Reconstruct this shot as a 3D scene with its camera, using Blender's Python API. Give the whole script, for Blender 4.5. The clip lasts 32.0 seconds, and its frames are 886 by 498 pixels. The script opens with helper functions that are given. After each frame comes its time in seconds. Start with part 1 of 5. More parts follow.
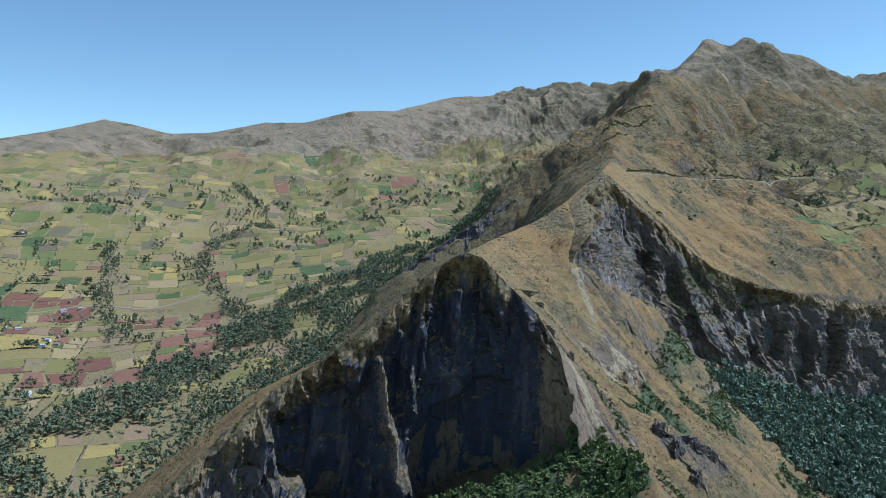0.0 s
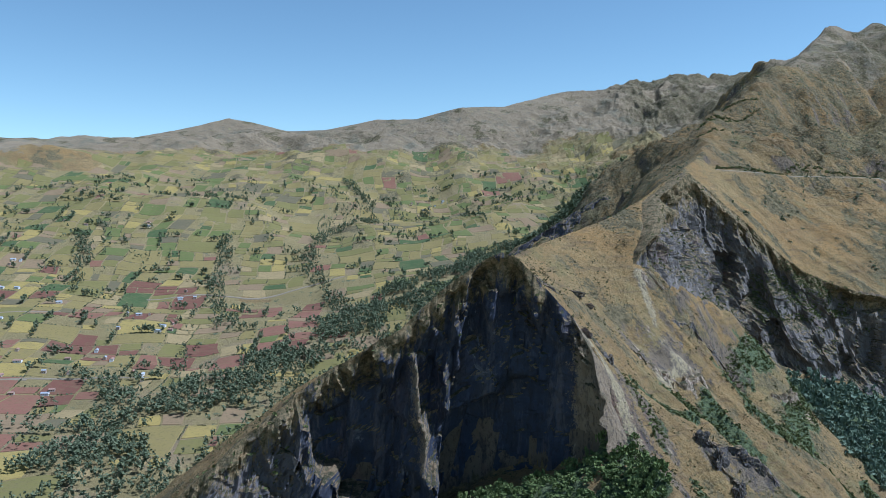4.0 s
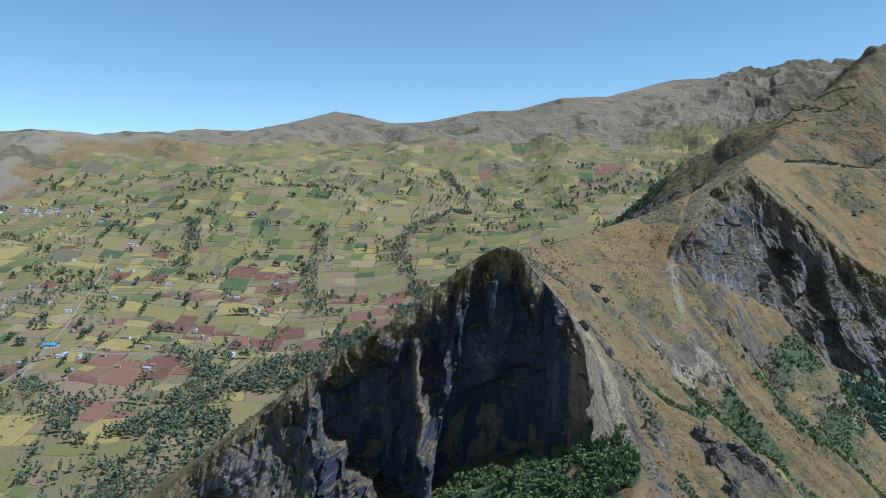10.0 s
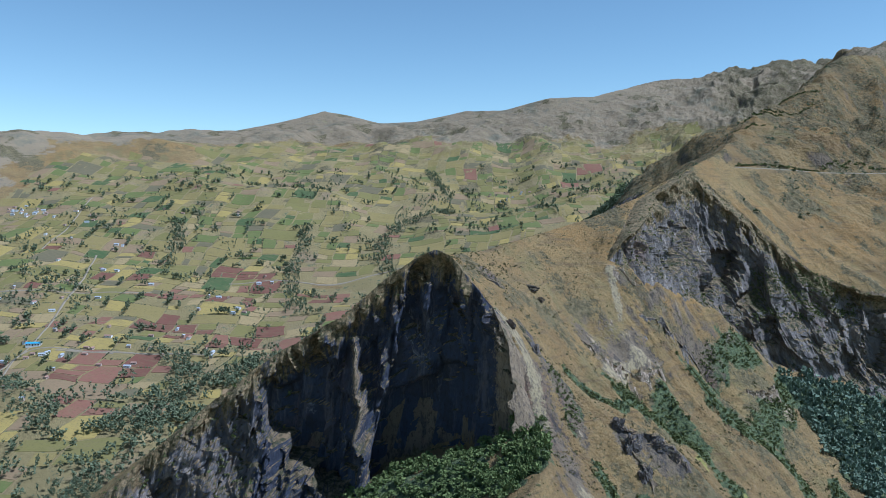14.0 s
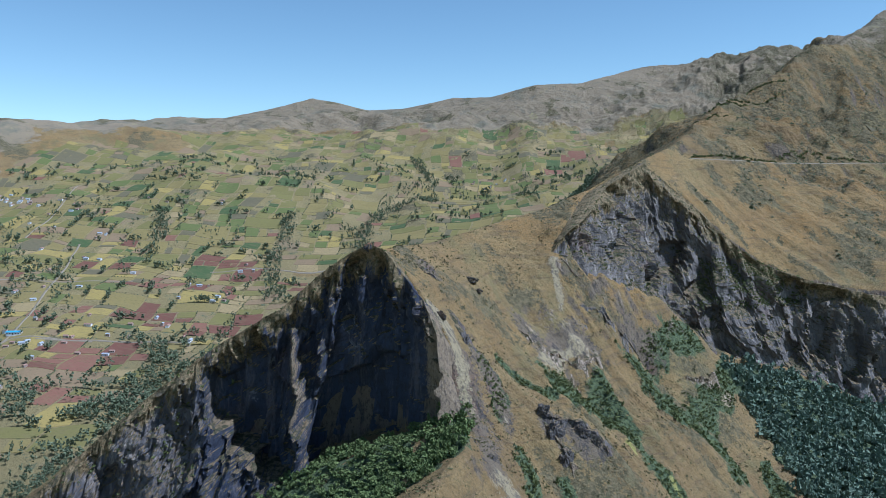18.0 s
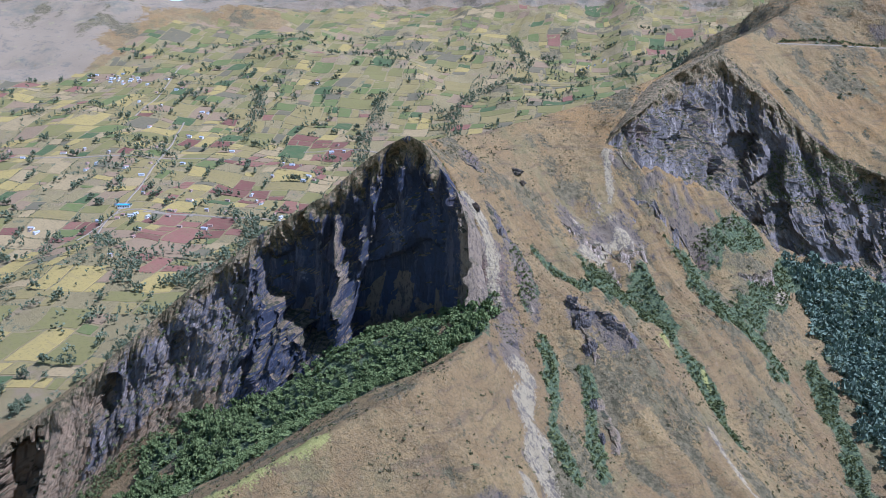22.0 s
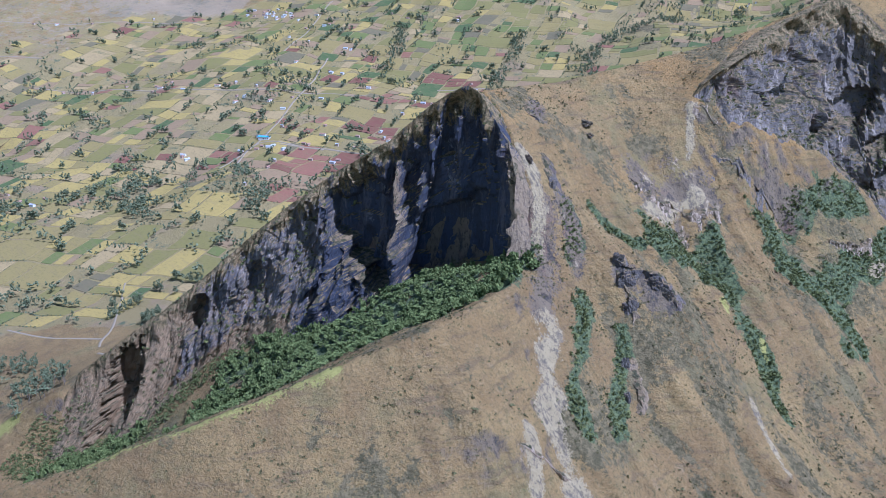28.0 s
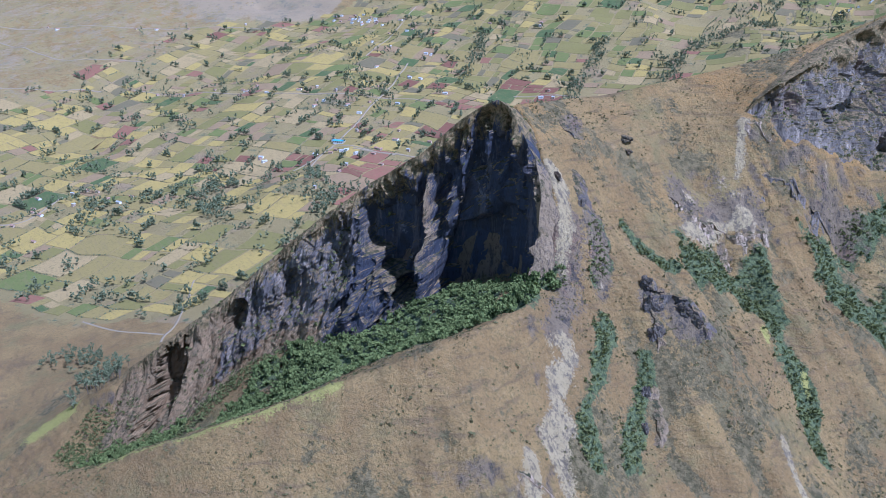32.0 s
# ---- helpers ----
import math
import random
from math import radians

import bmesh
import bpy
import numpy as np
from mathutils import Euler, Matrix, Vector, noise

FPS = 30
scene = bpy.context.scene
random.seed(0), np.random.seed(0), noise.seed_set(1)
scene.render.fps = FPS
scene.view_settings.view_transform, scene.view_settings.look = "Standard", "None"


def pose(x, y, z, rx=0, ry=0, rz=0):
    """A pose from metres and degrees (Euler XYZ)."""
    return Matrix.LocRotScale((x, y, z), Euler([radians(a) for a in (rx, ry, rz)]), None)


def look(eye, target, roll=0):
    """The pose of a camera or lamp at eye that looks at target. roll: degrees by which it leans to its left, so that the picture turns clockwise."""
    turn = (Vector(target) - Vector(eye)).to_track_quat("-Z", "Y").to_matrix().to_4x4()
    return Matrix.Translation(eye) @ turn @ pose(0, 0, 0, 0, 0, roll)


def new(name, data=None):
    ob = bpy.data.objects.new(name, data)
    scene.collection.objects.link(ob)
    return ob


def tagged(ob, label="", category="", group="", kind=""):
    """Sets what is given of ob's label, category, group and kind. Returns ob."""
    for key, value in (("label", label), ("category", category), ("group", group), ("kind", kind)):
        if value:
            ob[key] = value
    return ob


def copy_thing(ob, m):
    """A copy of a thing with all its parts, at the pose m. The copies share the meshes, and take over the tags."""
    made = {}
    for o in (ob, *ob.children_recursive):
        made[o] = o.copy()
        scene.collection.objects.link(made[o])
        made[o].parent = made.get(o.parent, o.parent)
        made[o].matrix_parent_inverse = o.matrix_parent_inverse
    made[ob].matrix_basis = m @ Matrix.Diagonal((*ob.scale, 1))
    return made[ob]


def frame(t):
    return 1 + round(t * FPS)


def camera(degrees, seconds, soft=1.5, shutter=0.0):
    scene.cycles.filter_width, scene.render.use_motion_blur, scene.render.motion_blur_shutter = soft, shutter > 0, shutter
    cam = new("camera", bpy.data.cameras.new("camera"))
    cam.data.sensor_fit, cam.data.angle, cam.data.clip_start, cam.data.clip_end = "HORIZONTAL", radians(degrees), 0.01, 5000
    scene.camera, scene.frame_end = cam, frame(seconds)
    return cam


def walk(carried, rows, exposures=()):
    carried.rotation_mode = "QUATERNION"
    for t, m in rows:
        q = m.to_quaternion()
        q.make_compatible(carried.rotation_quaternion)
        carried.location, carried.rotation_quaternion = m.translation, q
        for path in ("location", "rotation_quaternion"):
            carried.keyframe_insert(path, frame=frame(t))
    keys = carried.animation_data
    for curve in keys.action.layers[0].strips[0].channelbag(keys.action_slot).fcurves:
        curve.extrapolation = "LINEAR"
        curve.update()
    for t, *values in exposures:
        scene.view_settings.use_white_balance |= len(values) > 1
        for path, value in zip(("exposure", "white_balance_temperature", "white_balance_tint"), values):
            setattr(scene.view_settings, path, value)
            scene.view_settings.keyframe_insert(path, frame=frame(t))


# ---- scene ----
# The camera: a drone that circles the cliff. Rows: seconds, eye, yaw to the left, pitch up, roll.
cam = camera(60.36, 32.0, 0.75)
ROWS = [
    (0, 0.2, 0.0, 0.1, 0.00, -2.74, -0.66),
    (0.5, 5.9, -0.3, 0.8, 1.61, -2.84, -0.55),
    (1, 11.7, -0.6, 1.3, 3.42, -2.94, -0.38),
    (1.5, 17.5, -1.1, 1.8, 4.29, -2.98, -0.33),
    (2, 23.5, -1.5, 2.1, 5.18, -3.04, -0.29),
    (2.5, 29.6, -2.0, 2.3, 6.07, -3.05, -0.27),
    (3, 35.8, -2.2, 2.4, 6.97, -3.05, -0.31),
    (3.5, 41.9, -2.2, 2.6, 7.86, -3.04, -0.30),
    (5.5, 66.1, -1.0, 3.4, 10.95, -3.10, -0.24),
    (6, 72.2, -0.7, 3.6, 11.32, -3.13, -0.22),
    (6.5, 78.3, -0.6, 3.9, 11.79, -3.15, -0.21),
    (7, 84.3, -0.7, 4.1, 12.61, -3.16, -0.18),
    (7.5, 90.1, -1.3, 4.4, 13.60, -3.28, -0.03),
    (8, 95.6, -2.5, 4.5, 14.37, -3.53, -0.01),
    (8.5, 101.0, -4.2, 4.6, 15.14, -3.66, 0.08),
    (9, 106.3, -6.2, 4.7, 15.96, -3.75, 0.07),
    (9.5, 111.8, -8.4, 4.9, 16.78, -3.72, 0.12),
    (10, 117.4, -10.9, 5.2, 17.21, -3.73, 0.11),
    (10.5, 123.0, -13.4, 5.6, 17.15, -3.77, 0.11),
    (11, 128.8, -16.0, 6.1, 17.09, -3.81, 0.11),
    (11.5, 134.6, -18.5, 6.7, 17.06, -3.84, 0.08),
    (12, 140.4, -20.9, 7.5, 17.02, -3.86, 0.08),
    (12.5, 146.2, -23.2, 8.3, 16.97, -3.88, 0.06),
    (13, 151.9, -25.4, 9.1, 16.94, -3.88, 0.07),
    (13.5, 157.7, -27.4, 10.0, 16.89, -3.88, 0.08),
    (14, 163.5, -29.2, 10.8, 16.87, -3.86, 0.05),
    (14.5, 169.2, -30.8, 11.7, 16.84, -3.85, 0.03),
    (16.5, 192.2, -35.3, 15.3, 16.71, -3.45, -0.07),
    (17, 198.2, -35.9, 16.2, 16.69, -3.41, -0.09),
    (17.5, 204.4, -36.2, 17.2, 16.66, -3.93, -0.09),
    (18, 210.4, -36.2, 18.4, 16.60, -4.96, -0.13),
    (18.5, 216.4, -35.9, 19.6, 16.57, -6.02, -0.10),
    (19, 222.5, -35.6, 20.8, 16.98, -7.13, -0.08),
    (19.5, 228.6, -35.2, 22.0, 18.08, -8.25, -0.08),
    (20, 234.8, -34.8, 23.1, 19.37, -9.34, -0.04),
    (20.5, 241.1, -34.5, 24.2, 20.72, -10.45, 0.02),
    (21, 247.4, -34.0, 25.4, 22.01, -11.60, 0.08),
    (21.5, 253.7, -33.4, 26.8, 23.27, -12.74, 0.11),
    (22, 260.0, -32.7, 28.3, 24.54, -13.92, 0.08),
    (22.5, 266.3, -31.8, 29.9, 25.78, -15.11, 0.06),
    (23, 272.6, -30.7, 31.5, 27.00, -16.30, 0.09),
    (23.5, 278.8, -29.2, 32.9, 28.30, -17.43, 0.15),
    (24, 284.9, -27.4, 33.9, 29.78, -18.52, 0.11),
    (24.5, 290.9, -25.3, 34.8, 31.22, -19.56, 0.07),
    (25, 296.7, -23.0, 35.4, 32.51, -20.53, 0.15),
    (25.5, 302.3, -20.5, 36.1, 33.58, -20.57, 0.12),
    (27.5, 323.2, -10.0, 38.8, 36.44, -20.62, 0.18),
    (28, 328.4, -7.2, 39.3, 36.40, -18.58, 0.18),
    (28.5, 333.4, -4.2, 39.8, 36.33, -18.60, 0.19),
    (29, 338.2, -0.8, 40.4, 36.25, -18.65, 0.19),
    (29.5, 342.7, 3.0, 41.1, 36.20, -18.59, 0.16),
    (30, 346.7, 7.3, 41.9, 36.92, -18.48, 0.08),
    (30.5, 350.0, 12.1, 42.9, 38.50, -18.39, 0.00),
    (31, 352.9, 17.2, 43.9, 40.11, -18.36, -0.05),
    (31.5, 355.3, 22.6, 45.0, 41.75, -18.37, -0.06),
    (32, 357.6, 28.1, 46.0, 43.39, -18.38, -0.09),
]
walk(cam, [(t, pose(x, y, z, 0, 0, yaw) @ pose(0, 0, 0, 90 + pitch) @ pose(0, 0, 0, 0, 0, roll)) for t, x, y, z, yaw, pitch, roll in ROWS],
     [(0.0, 0.12, 4900.0, 9.0), (10.0, 0.03, 4880.0, 9.0), (18.0, 0.04, 4840.0, 10.0), (21.0, 0.34, 4730.0, 23.0), (23.0, 0.48, 4730.0, 23.0), (32.0, 0.40, 4660.0, 23.0)])

# ---- light: clear mountain sky, sun high in the north-east ----
SUN_AZ, SUN_EL = 86.0, 55.0
world = bpy.data.worlds.new("sky")
scene.world = world
world.use_nodes = True
wn = world.node_tree.nodes
sky = wn.new("ShaderNodeTexSky")
sky.sky_type, sky.sun_disc = "NISHITA", False
sky.sun_elevation, sky.sun_rotation = radians(SUN_EL), radians(SUN_AZ)
sky.altitude, sky.air_density, sky.dust_density, sky.ozone_density = 2500.0, 1.0, 0.6, 0.8
tone = wn.new("ShaderNodeMix")
tone.data_type, tone.blend_type = "RGBA", "MULTIPLY"
tone.inputs[0].default_value, tone.inputs[7].default_value = 1.0, (1.18, 1.13, 0.89, 1.0)
world.node_tree.links.new(sky.outputs["Color"], tone.inputs[6])
world.node_tree.links.new(tone.outputs[2], wn["Background"].inputs["Color"])
wn["Background"].inputs["Strength"].default_value = 0.122
sun_data = bpy.data.lights.new("sun", "SUN")
sun_data.energy, sun_data.angle, sun_data.color = 4.7, radians(0.53), (1.0, 0.975, 0.97)
sun = new("sun", sun_data)
az, el = radians(SUN_AZ), radians(SUN_EL)
sun.matrix_world = look((1000 * math.sin(az) * math.cos(el), 1000 * math.cos(az) * math.cos(el), 1000 * math.sin(el)), (0, 0, 0))
scene.view_settings.exposure = 0.0


# ---- materials ----
class Nodes:
    """Short hand for building a node material."""

    def __init__(self, name, rough=0.9, spec=0.15):
        self.mat = bpy.data.materials.new(name)
        self.mat.use_nodes = True
        self.n, self.l = self.mat.node_tree.nodes, self.mat.node_tree.links
        self.bsdf = self.n["Principled BSDF"]
        self.bsdf.inputs["Roughness"].default_value = rough
        self.bsdf.inputs["Specular IOR Level"].default_value = spec
        self.pos = self.n.new("ShaderNodeNewGeometry").outputs["Position"]

    def put(self, socket, value):
        if isinstance(value, bpy.types.NodeSocket):
            self.l.new(value, socket)
        else:
            socket.default_value = (*value, 1.0) if isinstance(value, tuple) and len(value) == 3 and socket.type == "RGBA" else value

    def noise(self, size, detail=4.0, rough=0.6, stretch=None, distort=0.0, at=None):
        """Noise with features of about that many metres, from 0 to 1."""
        vec = at or self.pos
        if stretch:
            m = self.n.new("ShaderNodeMapping")
            self.put(m.inputs["Vector"], vec)
            m.inputs["Scale"].default_value = stretch
            vec = m.outputs["Vector"]
        t = self.n.new("ShaderNodeTexNoise")
        self.put(t.inputs["Vector"], vec)
        t.inputs["Scale"].default_value = 1.0 / size
        t.inputs["Detail"].default_value, t.inputs["Roughness"].default_value = detail, rough
        t.inputs["Distortion"].default_value = distort
        return t.outputs["Fac"]

    def streaks(self, size, degrees, squeeze):
        """Noise drawn out along one level direction."""
        m = self.n.new("ShaderNodeMapping")
        self.put(m.inputs["Vector"], self.pos)
        m.inputs["Rotation"].default_value = (0, 0, radians(degrees))
        return self.noise(size, 5.0, 0.65, (squeeze, 1.0, 0.35), 0.6, m.outputs["Vector"])

    def step(self, value, low, high):
        m = self.n.new("ShaderNodeMapRange")
        m.interpolation_type = "SMOOTHSTEP"
        self.put(m.inputs["Value"], value)
        m.inputs["From Min"].default_value, m.inputs["From Max"].default_value = low, high
        return m.outputs["Result"]

    def math(self, op, a, b=0.0):
        m = self.n.new("ShaderNodeMath")
        m.operation = op
        self.put(m.inputs[0], a)
        self.put(m.inputs[1], b)
        return m.outputs[0]

    def mix(self, fac, a, b):
        m = self.n.new("ShaderNodeMix")
        m.data_type = "RGBA"
        self.put(m.inputs[0], fac)
        self.put(m.inputs[6], a)
        self.put(m.inputs[7], b)
        return m.outputs[2]

    def mask(self, name):
        a = self.n.new("ShaderNodeAttribute")
        a.attribute_name = name
        return a.outputs["Fac"]

    def soft_mask(self, name, size, spread=0.5):
        """A mask that thins out in patches and single tufts towards its edge."""
        patch = self.math("ADD", self.math("MULTIPLY", self.noise(size, 6.0, 0.75), 1.1), self.math("MULTIPLY", self.noise(size * 0.13, 4.0, 0.75), 1.3))
        return self.step(self.math("ADD", patch, self.math("MULTIPLY", self.math("SUBTRACT", self.mask(name), 0.5), spread * 2)), 1.14, 1.28)

    def up(self):
        s = self.n.new("ShaderNodeSeparateXYZ")
        self.l.new(self.n.new("ShaderNodeNewGeometry").outputs["Normal"], s.inputs[0])
        return s.outputs["Z"]

    def level(self):
        """Height above the sea line of the scene."""
        s = self.n.new("ShaderNodeSeparateXYZ")
        self.l.new(self.pos, s.inputs[0])
        return s.outputs["Z"]

    def random(self, island=False):
        return self.n.new("ShaderNodeNewGeometry").outputs["Random Per Island"] if island else self.n.new("ShaderNodeObjectInfo").outputs["Random"]

    def ramp(self, value, stops, constant=False):
        r = self.n.new("ShaderNodeValToRGB")
        r.color_ramp.interpolation = "CONSTANT" if constant else "LINEAR"
        while len(r.color_ramp.elements) < len(stops):
            r.color_ramp.elements.new(0.5)
        for e, (p, c) in zip(r.color_ramp.elements, stops):
            e.position, e.color = p, (*c, 1.0)
        self.put(r.inputs["Fac"], value)
        return r.outputs["Color"]

    def bump(self, height, depth, strength=1.0):
        b = self.n.new("ShaderNodeBump")
        b.inputs["Distance"].default_value, b.inputs["Strength"].default_value = depth, strength
        self.put(b.inputs["Height"], height)
        self.l.new(b.outputs["Normal"], self.bsdf.inputs["Normal"])

    def done(self, color):
        self.put(self.bsdf.inputs["Base Color"], color)
        return self.mat


def rock_color(k, low=(0.075, 0.07, 0.072), mid=(0.21, 0.178, 0.16), fresh=(0.42, 0.35, 0.295), pale_from=0.585, dirt=0.75, rusty=0.7):
    """Weathered volcanic rock: grey beds, rusty stains, pale fresh scars, dark lichen and cracks."""
    base = k.mix(k.noise(20, 7, 0.7, (1, 1, 0.4)), low, mid)
    rust = k.step(k.noise(38, 6, 0.7), 0.53, 0.68)
    base = k.mix(k.math("MULTIPLY", rust, rusty), base, (0.19, 0.115, 0.082))
    pale = k.step(k.noise(32, 7, 0.75, (1, 1, 0.45), 1.2), pale_from, pale_from + 0.07)
    base = k.mix(pale, base, fresh)
    dark = k.step(k.noise(8, 7, 0.78, (1, 1, 0.35)), 0.5, 0.6)
    base = k.mix(k.math("MULTIPLY", dark, dirt), base, (0.05, 0.048, 0.05))
    crack = k.step(k.noise(2.2, 5, 0.78, (1, 1, 0.4)), 0.54, 0.62)
    return k.mix(k.math("MULTIPLY", crack, dirt * 0.87), base, (0.03, 0.03, 0.034))


def grass_color(k):
    """Dry mountain grass, golden to brown, with rills down the slope, cattle terraces across it and tufts."""
    broad = k.noise(70, 6, 0.65)
    c = k.mix(k.step(broad, 0.36, 0.64), (0.235, 0.152, 0.066), (0.30, 0.205, 0.085))
    gold = k.step(k.noise(130, 5, 0.65), 0.42, 0.64)
    c = k.mix(k.math("MULTIPLY", k.math("MULTIPLY", gold, k.step(k.level(), -190.0, -60.0)), 0.9), c, (0.32, 0.19, 0.068))
    green = k.step(k.noise(90, 6, 0.7, (1, 1, 1.1)), 0.51, 0.66)
    c = k.mix(k.math("MULTIPLY", green, 0.6), c, (0.17, 0.16, 0.07))
    brown = k.step(k.streaks(13, 22.4, 0.16), 0.5, 0.66)
    c = k.mix(k.math("MULTIPLY", brown, 0.4), c, (0.19, 0.128, 0.06))
    terrace = k.step(k.noise(3.2, 4, 0.6, (0.1, 0.1, 1.0)), 0.53, 0.66)
    c = k.mix(k.math("MULTIPLY", terrace, 0.6), c, (0.15, 0.105, 0.06))
    pale = k.step(k.noise(17, 6, 0.72), 0.6, 0.72)
    c = k.mix(k.math("MULTIPLY", pale, 0.22), c, (0.42, 0.32, 0.20))
    tuft = k.step(k.noise(1.5, 3, 0.8), 0.5, 0.6)
    c = k.mix(k.math("MULTIPLY", tuft, 0.5), c, (0.12, 0.093, 0.05))
    straw = k.step(k.noise(2.1, 3, 0.8), 0.56, 0.64)
    c = k.mix(k.math("MULTIPLY", straw, 0.18), c, (0.44, 0.34, 0.19))
    clump = k.step(k.noise(4.0, 5, 0.8), 0.55, 0.61)
    return k.mix(k.math("MULTIPLY", clump, 0.55), c, (0.11, 0.098, 0.045))


def make_ground():
    k = Nodes("dry_mountain_ground", 0.95, 0.1)
    grass = grass_color(k)
    high = k.mix(k.noise(260, 7, 0.7), (0.215, 0.162, 0.098), (0.335, 0.258, 0.16))
    high = k.mix(k.math("MULTIPLY", k.step(k.noise(190, 8, 0.75), 0.5, 0.66), 0.75), high, (0.165, 0.155, 0.105))
    high = k.mix(k.math("MULTIPLY", k.step(k.noise(40, 6, 0.8), 0.53, 0.64), 0.5), high, (0.12, 0.118, 0.095))
    high = k.mix(k.math("MULTIPLY", k.step(k.noise(60, 6, 0.75), 0.58, 0.68), 0.6), high, (0.33, 0.28, 0.13))
    farm = k.mix(k.noise(60, 5, 0.65), (0.20, 0.16, 0.068), (0.31, 0.235, 0.105))
    farm = k.mix(k.step(k.noise(110, 5, 0.7), 0.52, 0.66), farm, (0.26, 0.19, 0.105))
    farm = k.mix(k.step(k.noise(30, 6, 0.78), 0.56, 0.64), farm, (0.115, 0.125, 0.07))
    c = k.mix(k.soft_mask("high", 260, 0.6), grass, high)
    c = k.mix(k.soft_mask("farm", 80, 0.7), c, farm)
    scrub = k.mix(k.step(k.noise(5, 6, 0.8), 0.4, 0.6), (0.09, 0.078, 0.04), (0.19, 0.15, 0.08))
    scrub = k.mix(k.step(k.noise(45, 6, 0.75), 0.52, 0.68), scrub, (0.195, 0.16, 0.08))
    c = k.mix(k.soft_mask("scrub", 22, 0.55), c, scrub)
    green = k.mix(k.step(k.noise(2.5, 5, 0.8), 0.4, 0.6), (0.06, 0.078, 0.042), (0.145, 0.165, 0.075))
    c = k.mix(k.soft_mask("thicket", 14, 0.55), c, green)
    c = k.mix(k.soft_mask("lush", 8, 0.5), c, k.mix(k.noise(3, 4, 0.7), (0.25, 0.24, 0.07), (0.38, 0.33, 0.10)))
    steep = k.step(k.math("ADD", k.up(), k.math("MULTIPLY", k.math("SUBTRACT", k.noise(18, 6, 0.75), 0.5), 0.6)), 0.56, 0.44)
    rock = rock_color(k, (0.105, 0.083, 0.058), (0.265, 0.2, 0.128), (0.41, 0.322, 0.205))
    c = k.mix(steep, c, rock)
    c = k.mix(k.soft_mask("stone", 17, 0.38), c, rock)
    bare = k.mix(k.noise(9, 7, 0.78, (1, 1, 0.4)), (0.28, 0.215, 0.115), (0.45, 0.365, 0.215))
    bare = k.mix(k.step(k.noise(4, 6, 0.8, (1, 1, 0.5)), 0.46, 0.6), bare, (0.16, 0.13, 0.095))
    c = k.mix(k.soft_mask("bare", 12, 0.6), c, bare)
    near_relief = k.math("ADD", k.noise(7, 7, 0.75), k.math("MULTIPLY", k.noise(1.4, 4, 0.7), 0.35))
    far_relief = k.math("MULTIPLY", k.math("MULTIPLY", k.noise(75, 8, 0.72), k.mask("craggy")), 9.0)
    k.bump(k.math("ADD", near_relief, far_relief), 3.0, 1.0)
    return k.done(c)


# low and mid default to a dark blue that imitates skylit shade.
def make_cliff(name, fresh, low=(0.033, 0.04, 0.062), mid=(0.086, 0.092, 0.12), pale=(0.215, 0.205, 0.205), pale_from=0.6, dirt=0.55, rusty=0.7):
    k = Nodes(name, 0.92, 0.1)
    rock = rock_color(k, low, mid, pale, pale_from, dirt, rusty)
    # Lifts the base under the pale mask, which imitates sun on the west wall.
    rock = k.mix(k.math("MULTIPLY", k.step(k.mask("pale"), 0.25, 1.0), 0.5), rock, (0.235, 0.205, 0.18))
    wash = k.math("MULTIPLY", k.step(k.noise(11, 7, 0.76, (1, 1, 0.13), 0.5), 0.52, 0.62), k.mask("pale"))
    rock = k.mix(wash, rock, k.mix(k.noise(3, 5, 0.75), (0.24, 0.20, 0.17), (0.44, 0.37, 0.315)))
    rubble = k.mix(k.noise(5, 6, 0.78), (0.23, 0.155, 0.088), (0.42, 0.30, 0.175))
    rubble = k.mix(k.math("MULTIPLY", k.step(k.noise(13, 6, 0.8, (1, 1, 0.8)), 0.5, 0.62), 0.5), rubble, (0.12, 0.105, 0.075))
    # rust lays brown rubble and also brightens the west wall like sunlight.
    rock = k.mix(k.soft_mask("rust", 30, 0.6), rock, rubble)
    scar = k.mix(k.noise(4, 6, 0.78, (1, 1, 0.4)), (0.16, 0.115, 0.072), (0.40, 0.305, 0.195))
    scar = k.mix(k.math("MULTIPLY", k.step(k.noise(2.6, 5, 0.78, (1, 1, 0.45)), 0.5, 0.6), 0.7), scar, (0.10, 0.08, 0.068))
    rock = k.mix(k.soft_mask("scar", 9, 0.36), rock, scar)
    if fresh:
        rock = k.mix(k.step(k.noise(9, 6, 0.78, (1, 1, 0.5)), 0.42, 0.56), rock, (0.46, 0.355, 0.26))
    ledge = k.step(k.math("ADD", k.up(), k.math("MULTIPLY", k.math("SUBTRACT", k.noise(7, 5, 0.7), 0.5), 0.7)), 0.5, 0.64)
    plants = k.mix(k.step(k.noise(5, 6, 0.78), 0.42, 0.6), (0.065, 0.064, 0.036), (0.25, 0.18, 0.105))
    c = k.mix(ledge, rock, plants)
    drape = k.math("ADD", k.mask("crown"), k.math("MULTIPLY", k.math("SUBTRACT", k.noise(8, 6, 0.75, (1, 1, 0.2)), 0.5), 1.9))
    turf = k.mix(k.step(k.noise(3.5, 6, 0.8), 0.4, 0.6), (0.10, 0.088, 0.045), (0.31, 0.22, 0.115))
    c = k.mix(k.step(drape, 0.5, 0.72), c, turf)
    k.bump(k.math("ADD", k.noise(8, 7, 0.76, (1, 1, 0.45)), k.math("MULTIPLY", k.noise(1.6, 4, 0.7), 0.3)), 3.6, 1.0)
    return k.done(c)


